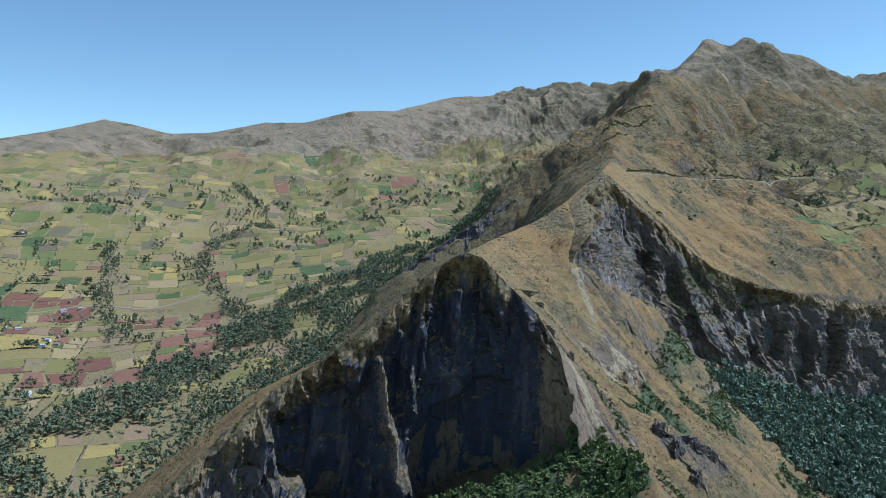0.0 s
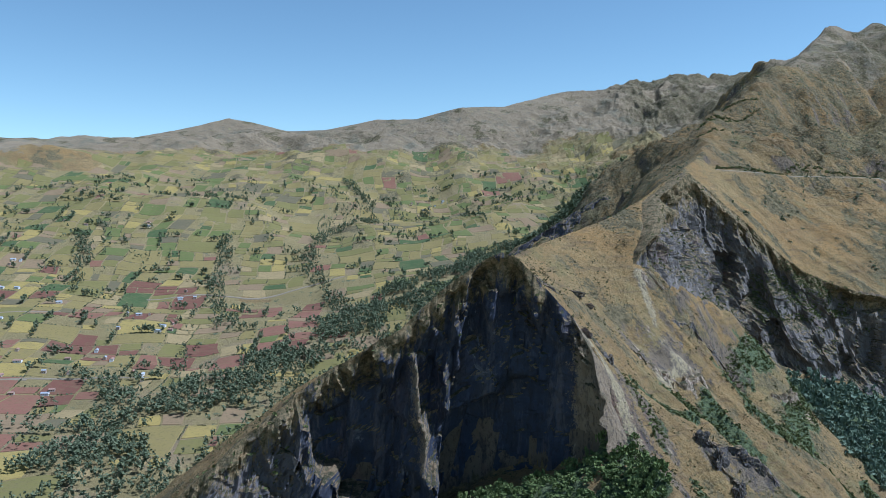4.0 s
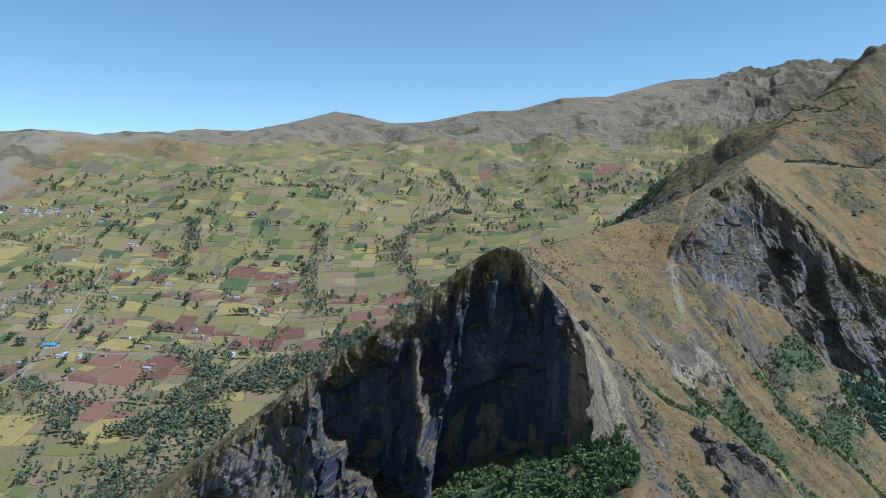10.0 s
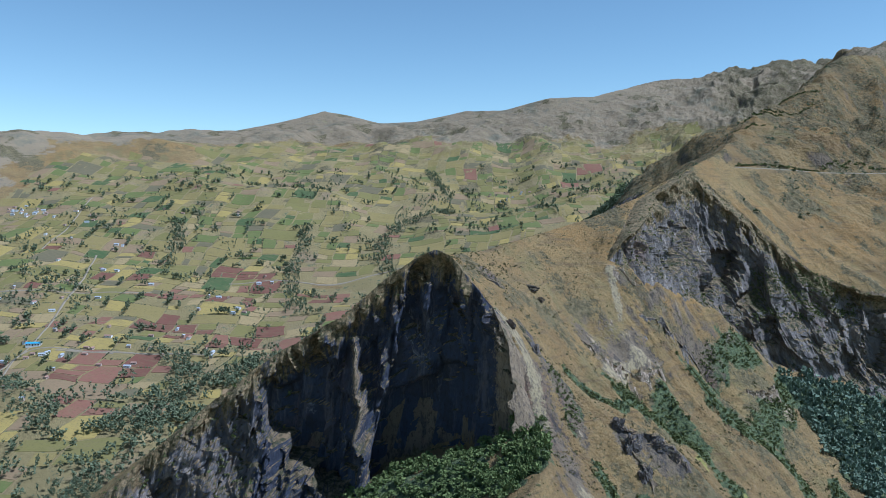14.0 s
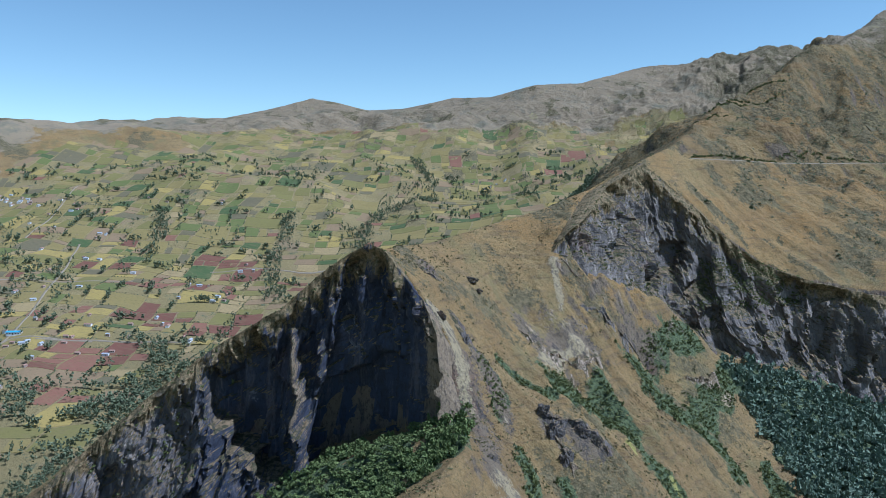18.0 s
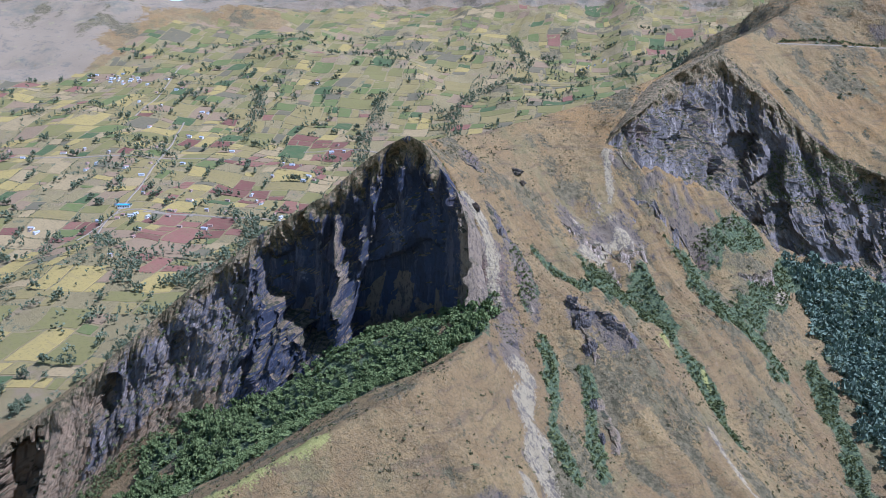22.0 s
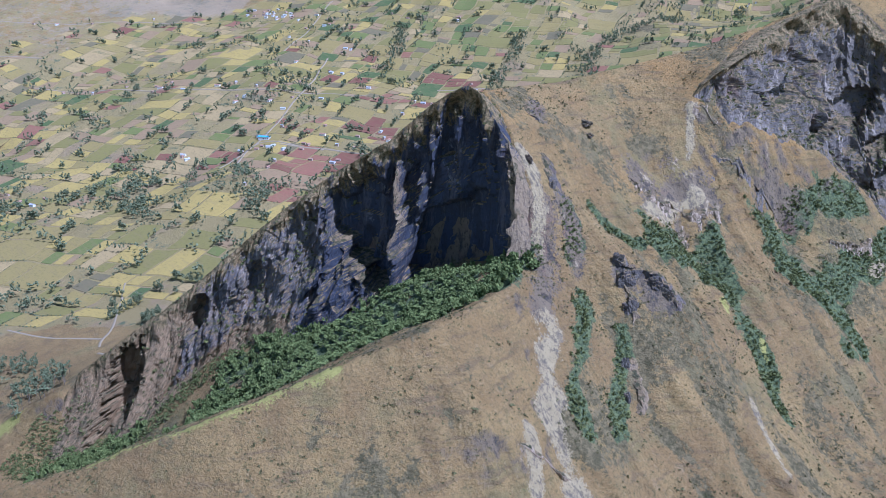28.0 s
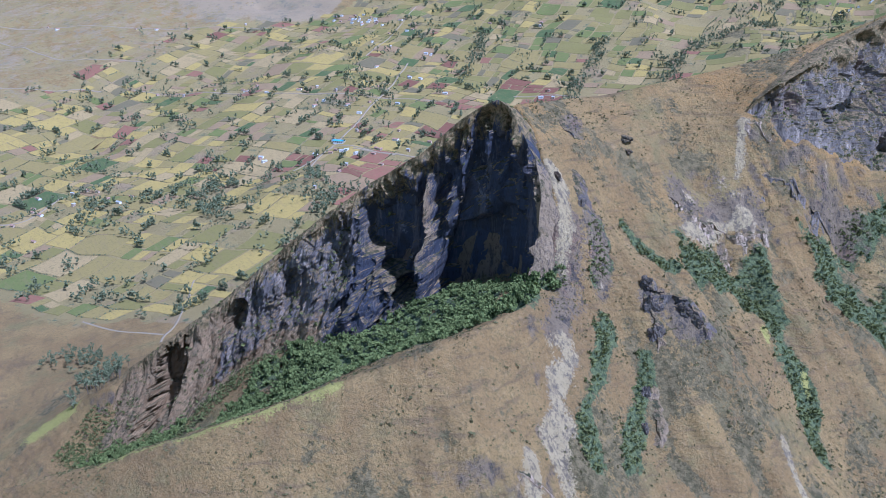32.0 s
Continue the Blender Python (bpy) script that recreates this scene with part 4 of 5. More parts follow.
def stuff(name, template, places, sizes, turns, material, label, category):
    """Many alike plants, joined: each a turned and scaled copy of one of the templates."""
    verts, faces, at = [], [], 0
    for (x, y, z), s, a, which in zip(places, sizes, turns, np.random.default_rng(len(places)).integers(0, len(template), len(places))):
        v, f = template[which]
        c, n = math.cos(a), math.sin(a)
        verts.append(np.stack([x + s[0] * (v[:, 0] * c - v[:, 1] * n), y + s[0] * (v[:, 0] * n + v[:, 1] * c), z + s[1] * v[:, 2]], 1))
        faces.append(f + at)
        at += len(v)
    return tagged(new(name, mesh_of(name, np.concatenate(verts), np.concatenate(faces), material, False)), label, category, kind="stuff")


def crown_of(count, width, low, high, leaf, rng, lean=0.35, lobes=6):
    """A crown of leaf clumps on several uneven lobes: corners and quads."""
    centres = [(rng.normal(0, width * 0.24), rng.normal(0, width * 0.24), low + (high - low) * (0.3 + 0.55 * (n + 0.5) / lobes)) for n in range(lobes)]
    radii = [width * rng.uniform(0.24, 0.42) * (1.15 - 0.6 * n / lobes) for n in range(lobes)]
    v, f = [], []
    for n in range(count):
        k = n % lobes
        d = rng.normal(size=3)
        d[2] = d[2] * 0.8 + 0.3
        d /= np.linalg.norm(d)
        stretch = (high - low) / (2.2 * width)
        p = np.array(centres[k]) + d * radii[k] * rng.uniform(0.65, 1.1) * np.array([1, 1, max(0.7, stretch)])
        nor = d + rng.normal(size=3) * lean
        nor /= np.linalg.norm(nor)
        a = np.cross(nor, rng.normal(size=3))
        a /= np.linalg.norm(a)
        b = np.cross(nor, a)
        s = leaf * rng.uniform(0.6, 1.25)
        bend = nor * s * 0.25
        f.append([4 * n, 4 * n + 1, 4 * n + 2, 4 * n + 3])
        v += [p + a * s - bend, p + b * s * rng.uniform(0.6, 1) + bend, p - a * s * rng.uniform(0.6, 1) - bend, p - b * s + bend]
    return np.array(v), np.array(f)


def trunk_of(height, radius, rng, limbs=4):
    """A tapered trunk with limbs, seven-sided: corners and quads."""
    v, f = [], []

    def tube(path, r0, r1):
        start, n = len(v), 6
        for i, q in enumerate(path):
            r = r0 + (r1 - r0) * i / (len(path) - 1)
            v.extend((q[0] + r * math.cos(2 * math.pi * k / n), q[1] + r * math.sin(2 * math.pi * k / n), q[2]) for k in range(n))
        for i in range(len(path) - 1):
            f.extend([start + i * n + k, start + i * n + (k + 1) % n, start + (i + 1) * n + (k + 1) % n, start + (i + 1) * n + k] for k in range(n))

    bend = rng.normal(0, height * 0.03, 2)
    tube([(0, 0, -1.0), (bend[0] * 0.4, bend[1] * 0.4, height * 0.4), (bend[0], bend[1], height * 0.9)], radius, radius * 0.3)
    for n in range(limbs):
        a, z = 2.4 * n + rng.uniform(0, 1), height * (0.35 + 0.12 * n)
        r = height * 0.16
        tube([(bend[0] * 0.5, bend[1] * 0.5, z), (bend[0] * 0.5 + r * math.cos(a), bend[1] * 0.5 + r * math.sin(a), z + r * 0.8)], radius * 0.4, radius * 0.15)
    return np.array(v), np.array(f)


rng = np.random.default_rng(7)
EUC = [crown_of(48, 5.0, 3.5, 15.5, 0.95, rng, 0.5, 7) for _ in range(6)]
EUC_FAR = [crown_of(13, 5.0, 3.0, 15.5, 1.8, rng, 0.5, 5) for _ in range(6)]
BUSH_FAR = [crown_of(26, 5.2, 0.4, 5.6, 1.35, rng, 0.4, 6) for _ in range(6)]
BUSH = [crown_of(54, 5.2, 0.4, 5.6, 1.0, rng, 0.4, 6) for _ in range(6)]
SHRUB = [crown_of(9, 1.5, 0.0, 1.3, 0.52, rng, 0.5, 3) for _ in range(5)]


def make_trees(count, crowns, material, tall, radius, label, spots, sizes, group, category="tree"):
    """Trees that stand as things of their own, each a trunk and a crown."""
    protos = []
    for n, (v, f) in enumerate(crowns):
        tree = new(category)
        tagged(tree, label, category, group)
        tv, tf = trunk_of(tall, radius, rng)
        part("trunk", mesh_of("trunk", tv, tf, BARK), tree)
        part("crown", mesh_of("crown", v, f, material, False), tree)
        protos.append(tree)
    for n, ((x, y, z), s) in enumerate(zip(spots, sizes)):
        ob = protos[n] if n < len(protos) else copy_thing(protos[n % len(protos)], Matrix())
        ob.matrix_basis = pose(x, y, z, 0, 0, rng.uniform(0, 360)) @ Matrix.Diagonal((s[0], s[0], s[1], 1))


def scatter(n, x0, x1, y0, y1, field, low=0.5, seed=1):
    """Points spread at random where the field is over low."""
    r = np.random.default_rng(seed)
    x, y = r.uniform(x0, x1, n), r.uniform(y0, y1, n)
    ok = lookup(field, x, y) > r.uniform(low, min(1.0, low + 0.35), n)
    return x[ok], y[ok]


# ---- the patchwork of fields ----
TURN_F = radians(14)
CF, SF = math.cos(TURN_F), math.sin(TURN_F)


def to_land(u, v):
    """From the fields' own grid to the land, with boundaries that wander."""
    u, v = u + 34 * fbm(u, v, 260, 3, 61), v + 34 * fbm(u, v, 240, 3, 62)
    return u * CF - v * SF, u * SF + v * CF


def split(u0, u1, v0, v1, r, out, depth=0):
    w, h = u1 - u0, v1 - v0
    if depth > 4 and max(w, h) < r.choice([36, 50, 72, 110]) or max(w, h) < 31:
        out.append((u0, u1, v0, v1))
        return
    k = r.uniform(0.36, 0.64)
    if w * r.uniform(0.75, 1.3) > h:
        split(u0, u0 + w * k, v0, v1, r, out, depth + 1), split(u0 + w * k, u1, v0, v1, r, out, depth + 1)
    else:
        split(u0, u1, v0, v0 + h * k, r, out, depth + 1), split(u0, u1, v0 + h * k, v1, r, out, depth + 1)


RED_SOIL = [(-905, 1680, 60), (-840, 1660, 50), (-750, 1640, 65), (-640, 1600, 65), (-580, 1590, 45), (-870, 1290, 60), (-780, 1300, 60), (-660, 1305, 75), (-843, 1070, 75), (-740, 1080, 65), (-700, 930, 60), (-466, 1412, 65), (-400, 1440, 50),
            (-940, 1450, 60), (-800, 1480, 50), (-1000, 1230, 60), (-1157, 1722, 50), (-834, 1886, 50), (-1010, 1010, 50)]
DEFAULT = (0.03, 0.06, 0.16, 0.25, 0.15, 0.12, 0.13, 0.06, 0.03, 0.01)
FAR_CROPS = (0.05, 0.13, 0.26, 0.25, 0.07, 0.05, 0.10, 0.08, 0.01, 0.0)
NEAR_CROPS = (0.02, 0.07, 0.17, 0.26, 0.27, 0.12, 0.05, 0.03, 0.01, 0.0)
RED_CROPS = (0.0, 0.05, 0.06, 0.06, 0.03, 0.0, 0.05, 0.0, 0.40, 0.35)


def crop_of(x, y, r):
    """The number of the crop that stands on a field."""
    if any(math.hypot(x - a, y - b) < c for a, b, c in RED_SOIL):
        return r.choice(10, p=RED_CROPS)
    return r.choice(10, p=FAR_CROPS if y > 1780 or x > 300 else NEAR_CROPS if y < 900 else DEFAULT)


def sown(me, crops):
    me.attributes.new("crop", "FLOAT", "POINT").data.foreach_set("value", np.asarray(crops, np.float32))
    return me


cells = []
split(-2600, 1700, 350, 3500, np.random.default_rng(3), cells)
CREEKS = [[(-760, 2850), (-620, 2600), (-550, 2394), (-640, 2150), (-600, 1900), (-480, 1700), (-350, 1500)], [(-880, 2049), (-800, 1850), (-740, 1650), (-600, 1450)], [(-1250, 1950), (-1120, 1720), (-1060, 1600)], [(-930, 980), (-850, 930), (-760, 900), (-700, 830)], [(-1100, 860), (-980, 780), (-860, 720)], [(-780, 1180), (-680, 1140), (-600, 1050), (-560, 900)]]
RAVINE = [(-430, 560), (-500, 660), (-520, 760), (-470, 860)]
WOODS = np.maximum(smooth(-line_distance(X, Y, FAR_LINES[0]), -120, -40) * smooth(-Y, -1750, -1300) * smooth(Y, 600, 760), smooth(-line_distance(X, Y, RAVINE), -60, -25))
WOODS = np.maximum(WOODS, 0.52 * smooth(-line_distance(X, Y, FAR_LINES[0][:4]) + 150 * fbm(X, Y, 130, 4, 73), -200, -70) * smooth(Y, 480, 600))
GROVE = [(-400, 300), (-450, 330), (-520, 350), (-570, 330)]
WOODS = np.maximum(WOODS, 0.75 * smooth(-line_distance(X, Y, GROVE) + 40 * fbm(X, Y, 50, 3, 72), -38, -10))
WOOD_BAND = [(-575, 900), (-585, 1000), (-535, 1100), (-465, 1234), (-405, 1377), (-335, 1540), (-240, 1700), (-140, 1850)]
BAND = smooth(-line_distance(X, Y, WOOD_BAND) + 55 * fbm(X, Y, 90, 4, 74, 0.6), -85, -45) * smooth(fbm(X, Y, 70, 4, 76, 0.6), -0.22, 0.05)
BAND = np.maximum(BAND, smooth(west, -30, 60) * (1 - smooth(west, 330, 420)) * smooth(Y, 700, 820) * (1 - smooth(Y, 1850, 2100)) * smooth(fbm(X, Y, 70, 4, 77), -0.35, 0.0))
BAND = BAND * smooth(line_distance(X, Y, NEAR_LINES[-1]), 40, 85) * smooth(line_distance(X, Y, NEAR_LINES[-2]), 10, 30)
WOODS = np.maximum(WOODS, BAND)
WOODS = np.maximum(WOODS, np.max([0.85 * smooth(-line_distance(X, Y, q) + 30 * fbm(X, Y, 70, 3, 79), -30, -6) for q in CREEKS], axis=0))
fields, far_fields, hedges = [], [], []
r = np.random.default_rng(11)
for u0, u1, v0, v1 in cells:
    cx, cy = to_land(np.array((u0 + u1) / 2), np.array((v0 + v1) / 2))
    farm = lookup(FARM, cx, cy) if cx < 420 else lookup(EAST, cx, cy) * 0.9
    if farm < 0.55 or lookup(WOODS, cx, cy) > 0.55 or cx > 1400 or (cx > 300 and (cy < 900 or cy > 1500)):
        continue
    for e in range(4):
        if r.random() < 0.07:
            a, b = ((u0, v0), (u1, v0)) if e == 0 else ((u1, v0), (u1, v1)) if e == 1 else ((u1, v1), (u0, v1)) if e == 2 else ((u0, v1), (u0, v0))
            hedges.append((a, b))
    if r.random() < 0.2:
        continue
    n = 6
    gap = r.uniform(0.6, 2.2)
    rim = np.zeros((n, n), bool)
    rim[0], rim[-1], rim[:, 0], rim[:, -1] = True, True, True, True
    inner = np.linspace(0, 1, n)
    inner[1], inner[-2] = 0.02, 0.98
    gu, gv = np.meshgrid(u0 + gap + (u1 - u0 - 2 * gap) * inner, v0 + gap + (v1 - v0 - 2 * gap) * inner, indexing="ij")
    gx, gy = to_land(gu, gv)
    gz = height(gx, gy) + np.where(rim, -1.2, 0.55)
    verts = np.stack([gx, gy, gz], -1).reshape(-1, 3)
    (fields if math.hypot(cx - 330, cy) < 1480 and cx < 300 else far_fields).append((verts, crop_of(cx, cy, r)))
fields.sort(key=lambda q: math.hypot(q[0][:, 0].mean() - 330, q[0][:, 1].mean()))
far_fields += fields[300:]
quads = grid_faces(6, 6)
farmland = tagged(new("farmland"), "patchwork of small ploughed, fallow and green hillside fields", "farmland", kind="structure")
for verts, crop in fields[:300]:
    part("field", sown(mesh_of("field", verts, quads, FIELD, False), np.full(36, crop)), farmland)
patchwork = mesh_of("field_patchwork", np.concatenate([q for q, _ in far_fields]), np.concatenate([quads + 36 * n for n in range(len(far_fields))]), FIELD, False)
joined = part("field_patchwork", sown(patchwork, np.repeat([c for _, c in far_fields], 36)), farmland)
tagged(joined, kind="stuff")

# ---- trees in the valley ----
places = []
for (ua, va), (ub, vb) in hedges:
    length = math.hypot(ub - ua, vb - va)
    n = max(2, int(length / r.uniform(2.6, 5.5)))
    s = np.sort(r.uniform(r.uniform(0, 0.4), r.uniform(0.6, 1), n))
    x, y = to_land(ua + (ub - ua) * s + r.normal(0, 1.2, n), va + (vb - va) * s + r.normal(0, 1.2, n))
    places += list(zip(x, y))
wx, wy = scatter(46000, -1300, 100, 250, 2850, WOODS, 0.3, 5)
places += list(zip(wx, wy))
wx, wy = scatter(25000, -720, 160, 680, 2100, BAND, 0.3, 12)
places += list(zip(wx, wy))
groves = FARM * smooth(ridged(X - 0.3 * Y, Y, 150, 4, 81), 0.74, 0.84) * (1 - smooth(Y, 900, 1000))
wx, wy = scatter(5000, -1350, -420, 330, 980, groves, 0.4, 13)
places += list(zip(wx, wy))
cl = np.maximum(FARM, 0.5 * EAST * (Y > 880)) * smooth(ridged(X + 0.4 * Y, Y * 0.7, 260, 4, 71), 0.75, 0.85)
wx, wy = scatter(26000, -2400, 1000, 450, 3100, cl, 0.45, 6)
places += list(zip(wx, wy))
places = np.array(places)
places = np.c_[places, height(places[:, 0], places[:, 1])]
keep = (np.hypot(places[:, 0] - 200, places[:, 1]) < 3000)
places = places[keep]
order = np.argsort(np.hypot(places[:, 0] - 330, places[:, 1]))
places = places[order]
sizes = np.stack([r.uniform(0.7, 1.4, len(places)), r.uniform(0.55, 1.4, len(places))], 1)
make_trees(0, EUC, LEAF_EUC, 13.0, 0.3, "tall slender grey-green eucalyptus tree beside the fields", places[:180], sizes[:180], "eucalyptus trees of the valley")
stuff("eucalyptus_trees", EUC, places[180:3500], sizes[180:3500], r.uniform(0, 6.3, 3320), LEAF_EUC, "rows and groves of grey-green eucalyptus trees between fields", "trees")
stuff("distant_trees", EUC_FAR, places[3500:], sizes[3500:], r.uniform(0, 6.3, len(places)), LEAF_EUC, "distant rows and groves of eucalyptus trees across the valley", "trees")

bushes = []
for u0, u1, v0, v1 in cells:
    if r.random() < 0.7:
        continue
    n = int((u1 - u0) / 5)
    for s, a, b in ((np.linspace(0, 1, n), (u0, v0), (u1, v0)), (np.linspace(0, 1, n), (u0, v0), (u0, v1))):
        s = s[r.random(n) < r.uniform(0.3, 0.9)]
        x, y = to_land(a[0] + (b[0] - a[0]) * s, a[1] + (b[1] - a[1]) * s)
        ok = (lookup(FARM, x, y) > 0.6) & (np.hypot(x, y) < 2600)
        bushes += list(zip(x[ok], y[ok]))
bushes = np.array(bushes)
bushes = np.c_[bushes, height(bushes[:, 0], bushes[:, 1]) - 0.2]
stuff("field_hedges", SHRUB, bushes, np.stack([r.uniform(1.0, 2.6, len(bushes)), r.uniform(1.0, 2.6, len(bushes))], 1), r.uniform(0, 6.3, len(bushes)), LEAF_EUC, "low hedges of shrubs along field edges", "hedges")

# ---- the woods in the gully and the basin ----
wx, wy = scatter(60000, -340, 660, 180, 900, FOREST, 0.3, 8)
cell = {}
for x, y in zip(wx, wy):
    g = 3.6 if x < 200 else 5.0
    cell.setdefault((x < 200, int(x / g), int(y / g)), (x, y))
wood = np.array(list(cell.values()))
near_wood = np.where(wood[:, 0] < 200, 1.0, 1.35)[:, None]
wood = np.c_[wood, height(wood[:, 0], wood[:, 1]) - 0.3]
wsize = np.stack([r.uniform(0.5, 1.4, len(wood)), r.uniform(0.55, 1.65, len(wood))], 1) * near_wood
wsize[:, 1] *= np.where((wood[:, 0] > -70) & (wood[:, 0] < 80) & (wood[:, 1] < 420), 0.62, 1.0)
first = np.argsort(np.hypot(wood[:, 0] + 20, wood[:, 1] - 360))
make_trees(0, BUSH, LEAF_BUSH, 3.4, 0.18, "dense dark green tree in the gully below the cliff", wood[first[:120]], wsize[first[:120]], "trees of the gully")
rest = first[120:]
gully, basin = rest[wood[rest, 0] < 200], rest[wood[rest, 0] >= 200]
stuff("gully_forest", BUSH, wood[gully], wsize[gully], r.uniform(0, 6.3, len(wood)), LEAF_BUSH, "green forest filling the gully under the cliff", "forest")
stuff("forest", BUSH_FAR, wood[basin], wsize[basin], r.uniform(0, 6.3, len(wood)), LEAF_FOREST, "dark green closed forest in the mountain basin", "forest")

# ---- scrub on the slopes ----
bank = smooth(-line_distance(X, Y, [q[:2] for q in CLIFF_A_FOOT[:7]]) + 9 * patchy, -34, -12) * (FOREST < 0.3)
strip = 0.85 * THICK * (FOREST < 0.3) * (0.6 + 0.4 * smooth(fbm(X, Y, 9, 3, 78), -0.3, 0.2))
wx, wy = scatter(52000, 40, 340, 340, 780, strip, 0.4, 9)
bx, by = scatter(16000, -345, -40, 225, 400, bank, 0.35, 15)
wx, wy = np.r_[wx, bx], np.r_[wy, by]
cell = {}
for x, y in zip(wx, wy):
    cell.setdefault((int(x / 2.0), int(y / 2.0)), (x, y))
low = np.array(list(cell.values()))
low = np.c_[low, height(low[:, 0], low[:, 1]) - 0.2]
lsize = np.stack([r.gamma(3.0, 0.10, len(low)) + 0.10, r.gamma(3.0, 0.085, len(low)) + 0.08], 1)
stuff("thicket", BUSH_FAR, low, lsize, r.uniform(0, 6.3, len(low)), LEAF_SCRUB, "green thicket filling the steep gullies", "bushes")
dots = rough * (1 - FOREST) * (0.3 + smooth(fbm(X, Y, 45, 4, 75), 0.0, 0.4)) * (1 - BARE)
wx, wy = scatter(56000, -330, 470, 130, 860, dots, 0.22, 10)
dot = np.c_[wx, wy, height(wx, wy) - 0.1]
dsize = np.stack([r.gamma(2.0, 0.26, len(dot)) + 0.22, r.gamma(2.0, 0.2, len(dot)) + 0.2], 1)
stuff("mountain_shrubs", SHRUB, dot, dsize, r.uniform(0, 6.3, len(dot)), LEAF_DRY, "scattered low shrubs and tufts on the dry slope", "shrubs")

flank = np.clip(SCRUB - 0.25, 0, 1) * np.maximum(smooth(X - CREST_X, 5, 40), 0.7 * W_FLANK) * smooth(Y, 850, 900)
wx, wy = scatter(13000, 0, 1000, 850, 1900, flank, 0.1, 14)
bush = np.c_[wx, wy, height(wx, wy) - 0.2]
bsize = np.stack([r.gamma(3.0, 0.5, len(bush)) + 0.4, r.gamma(3.0, 0.35, len(bush)) + 0.3], 1)
stuff("flank_shrubs", SHRUB, bush, bsize, r.uniform(0, 6.3, len(bush)), LEAF_EUC, "grey-green shrubs over the high mountain flank", "shrubs")
rows = []
for (ax, ay), (bx, by) in (((298, 1330), (400, 1440)), ((330, 1440), (405, 1470)), ((262, 1240), (330, 1330)), ((240, 1120), (290, 1190)), ((235, 962), (350, 1084)), ((352, 1088), (480, 1202)), ((482, 1205), (566, 1348)), ((566, 1352), (700, 1362))):
    n = int(math.hypot(bx - ax, by - ay) / 2.6)
    q = np.linspace(0, 1, n)[r.random(n) < 0.8]
    rows += list(zip(ax + (bx - ax) * q + r.normal(0, 0.8, len(q)), ay + (by - ay) * q + 9 + r.normal(0, 0.8, len(q))))
rows = np.array(rows)
rows = np.c_[rows, height(rows[:, 0], rows[:, 1]) - 0.2]
stuff("terrace_hedges", SHRUB, rows, np.stack([r.uniform(1.8, 3.4, len(rows)), r.uniform(1.4, 3.0, len(rows))], 1), r.uniform(0, 6.3, len(rows)), LEAF_SCRUB, "dark hedges along the terraces and the mountain road", "hedges")


# ---- shrubs that cling to the ledges of the cliffs ----
def ledge_places(cliff, count, low, keep, seed):
    """Places on the flatter faces of a cliff."""
    n = len(cliff.data.polygons)
    centre, normal = np.zeros(n * 3), np.zeros(n * 3)
    cliff.data.polygons.foreach_get("center", centre)
    cliff.data.polygons.foreach_get("normal", normal)
    centre, normal = centre.reshape(-1, 3), normal.reshape(-1, 3)
    ok = np.flatnonzero((normal[:, 2] > low) & keep(centre))
    return centre[np.random.default_rng(seed).choice(ok, min(count, len(ok)), replace=False)] - (0, 0, 0.25)


clinging = np.concatenate([
    ledge_places(cliff_a, 650, 0.5, lambda c: (c[:, 0] < -88) | (c[:, 2] > np.interp(c[:, 0], [-90, 16, 40], [-112, -62, -66])), 31),
    ledge_places(cliff_b, 700, 0.42, lambda c: c[:, 2] < 40, 32),
    ledge_places(cliff_b, 900, 0.3, lambda c: (c[:, 0] > 240) & (c[:, 0] < 345) & (c[:, 2] > -112) & (c[:, 2] < -58), 33),
    ledge_places(bluff, 500, 0.1, lambda c: c[:, 2] < 30, 34)])
csize = np.stack([r.gamma(3.0, 0.3, len(clinging)) + 0.4, r.gamma(3.0, 0.26, len(clinging)) + 0.4], 1)
stuff("cliff_shrubs", SHRUB, clinging, csize, r.uniform(0, 6.3, len(clinging)), LEAF_SCRUB, "dark shrubs and tufts clinging to the cliff ledges", "shrubs")


# ---- roads ----
def ribbon(name, line, width, material, label, lift=1.15):
    """A dirt road laid on the land."""
    p = rounded([(x, y, 0.0) for x, y in line], 7.0)
    d = np.gradient(p[:, :2], axis=0)
    n = np.stack([d[:, 1], -d[:, 0]], 1) / np.linalg.norm(d, axis=1)[:, None]
    wide = width * (1 + 0.35 * fbm(p[:, 0], p[:, 1], 40, 2, 91))[:, None]
    rows = np.stack([p[:, :2] + n * wide * s for s in (-0.62, -0.5, 0.0, 0.5, 0.62)], 1)
    z = height(rows[..., 0], rows[..., 1]) + np.array([-1.2, lift, lift + 0.1, lift, -1.2])
    z[:, 1:4] = np.maximum(z[:, 1:4], z[:, 1:4].mean(1, keepdims=True))
    me = mesh_of(name, np.concatenate([rows, z[..., None]], -1).reshape(-1, 3), grid_faces(len(p), 5), material)
    return tagged(new(name, me), label, "road", kind="structure")


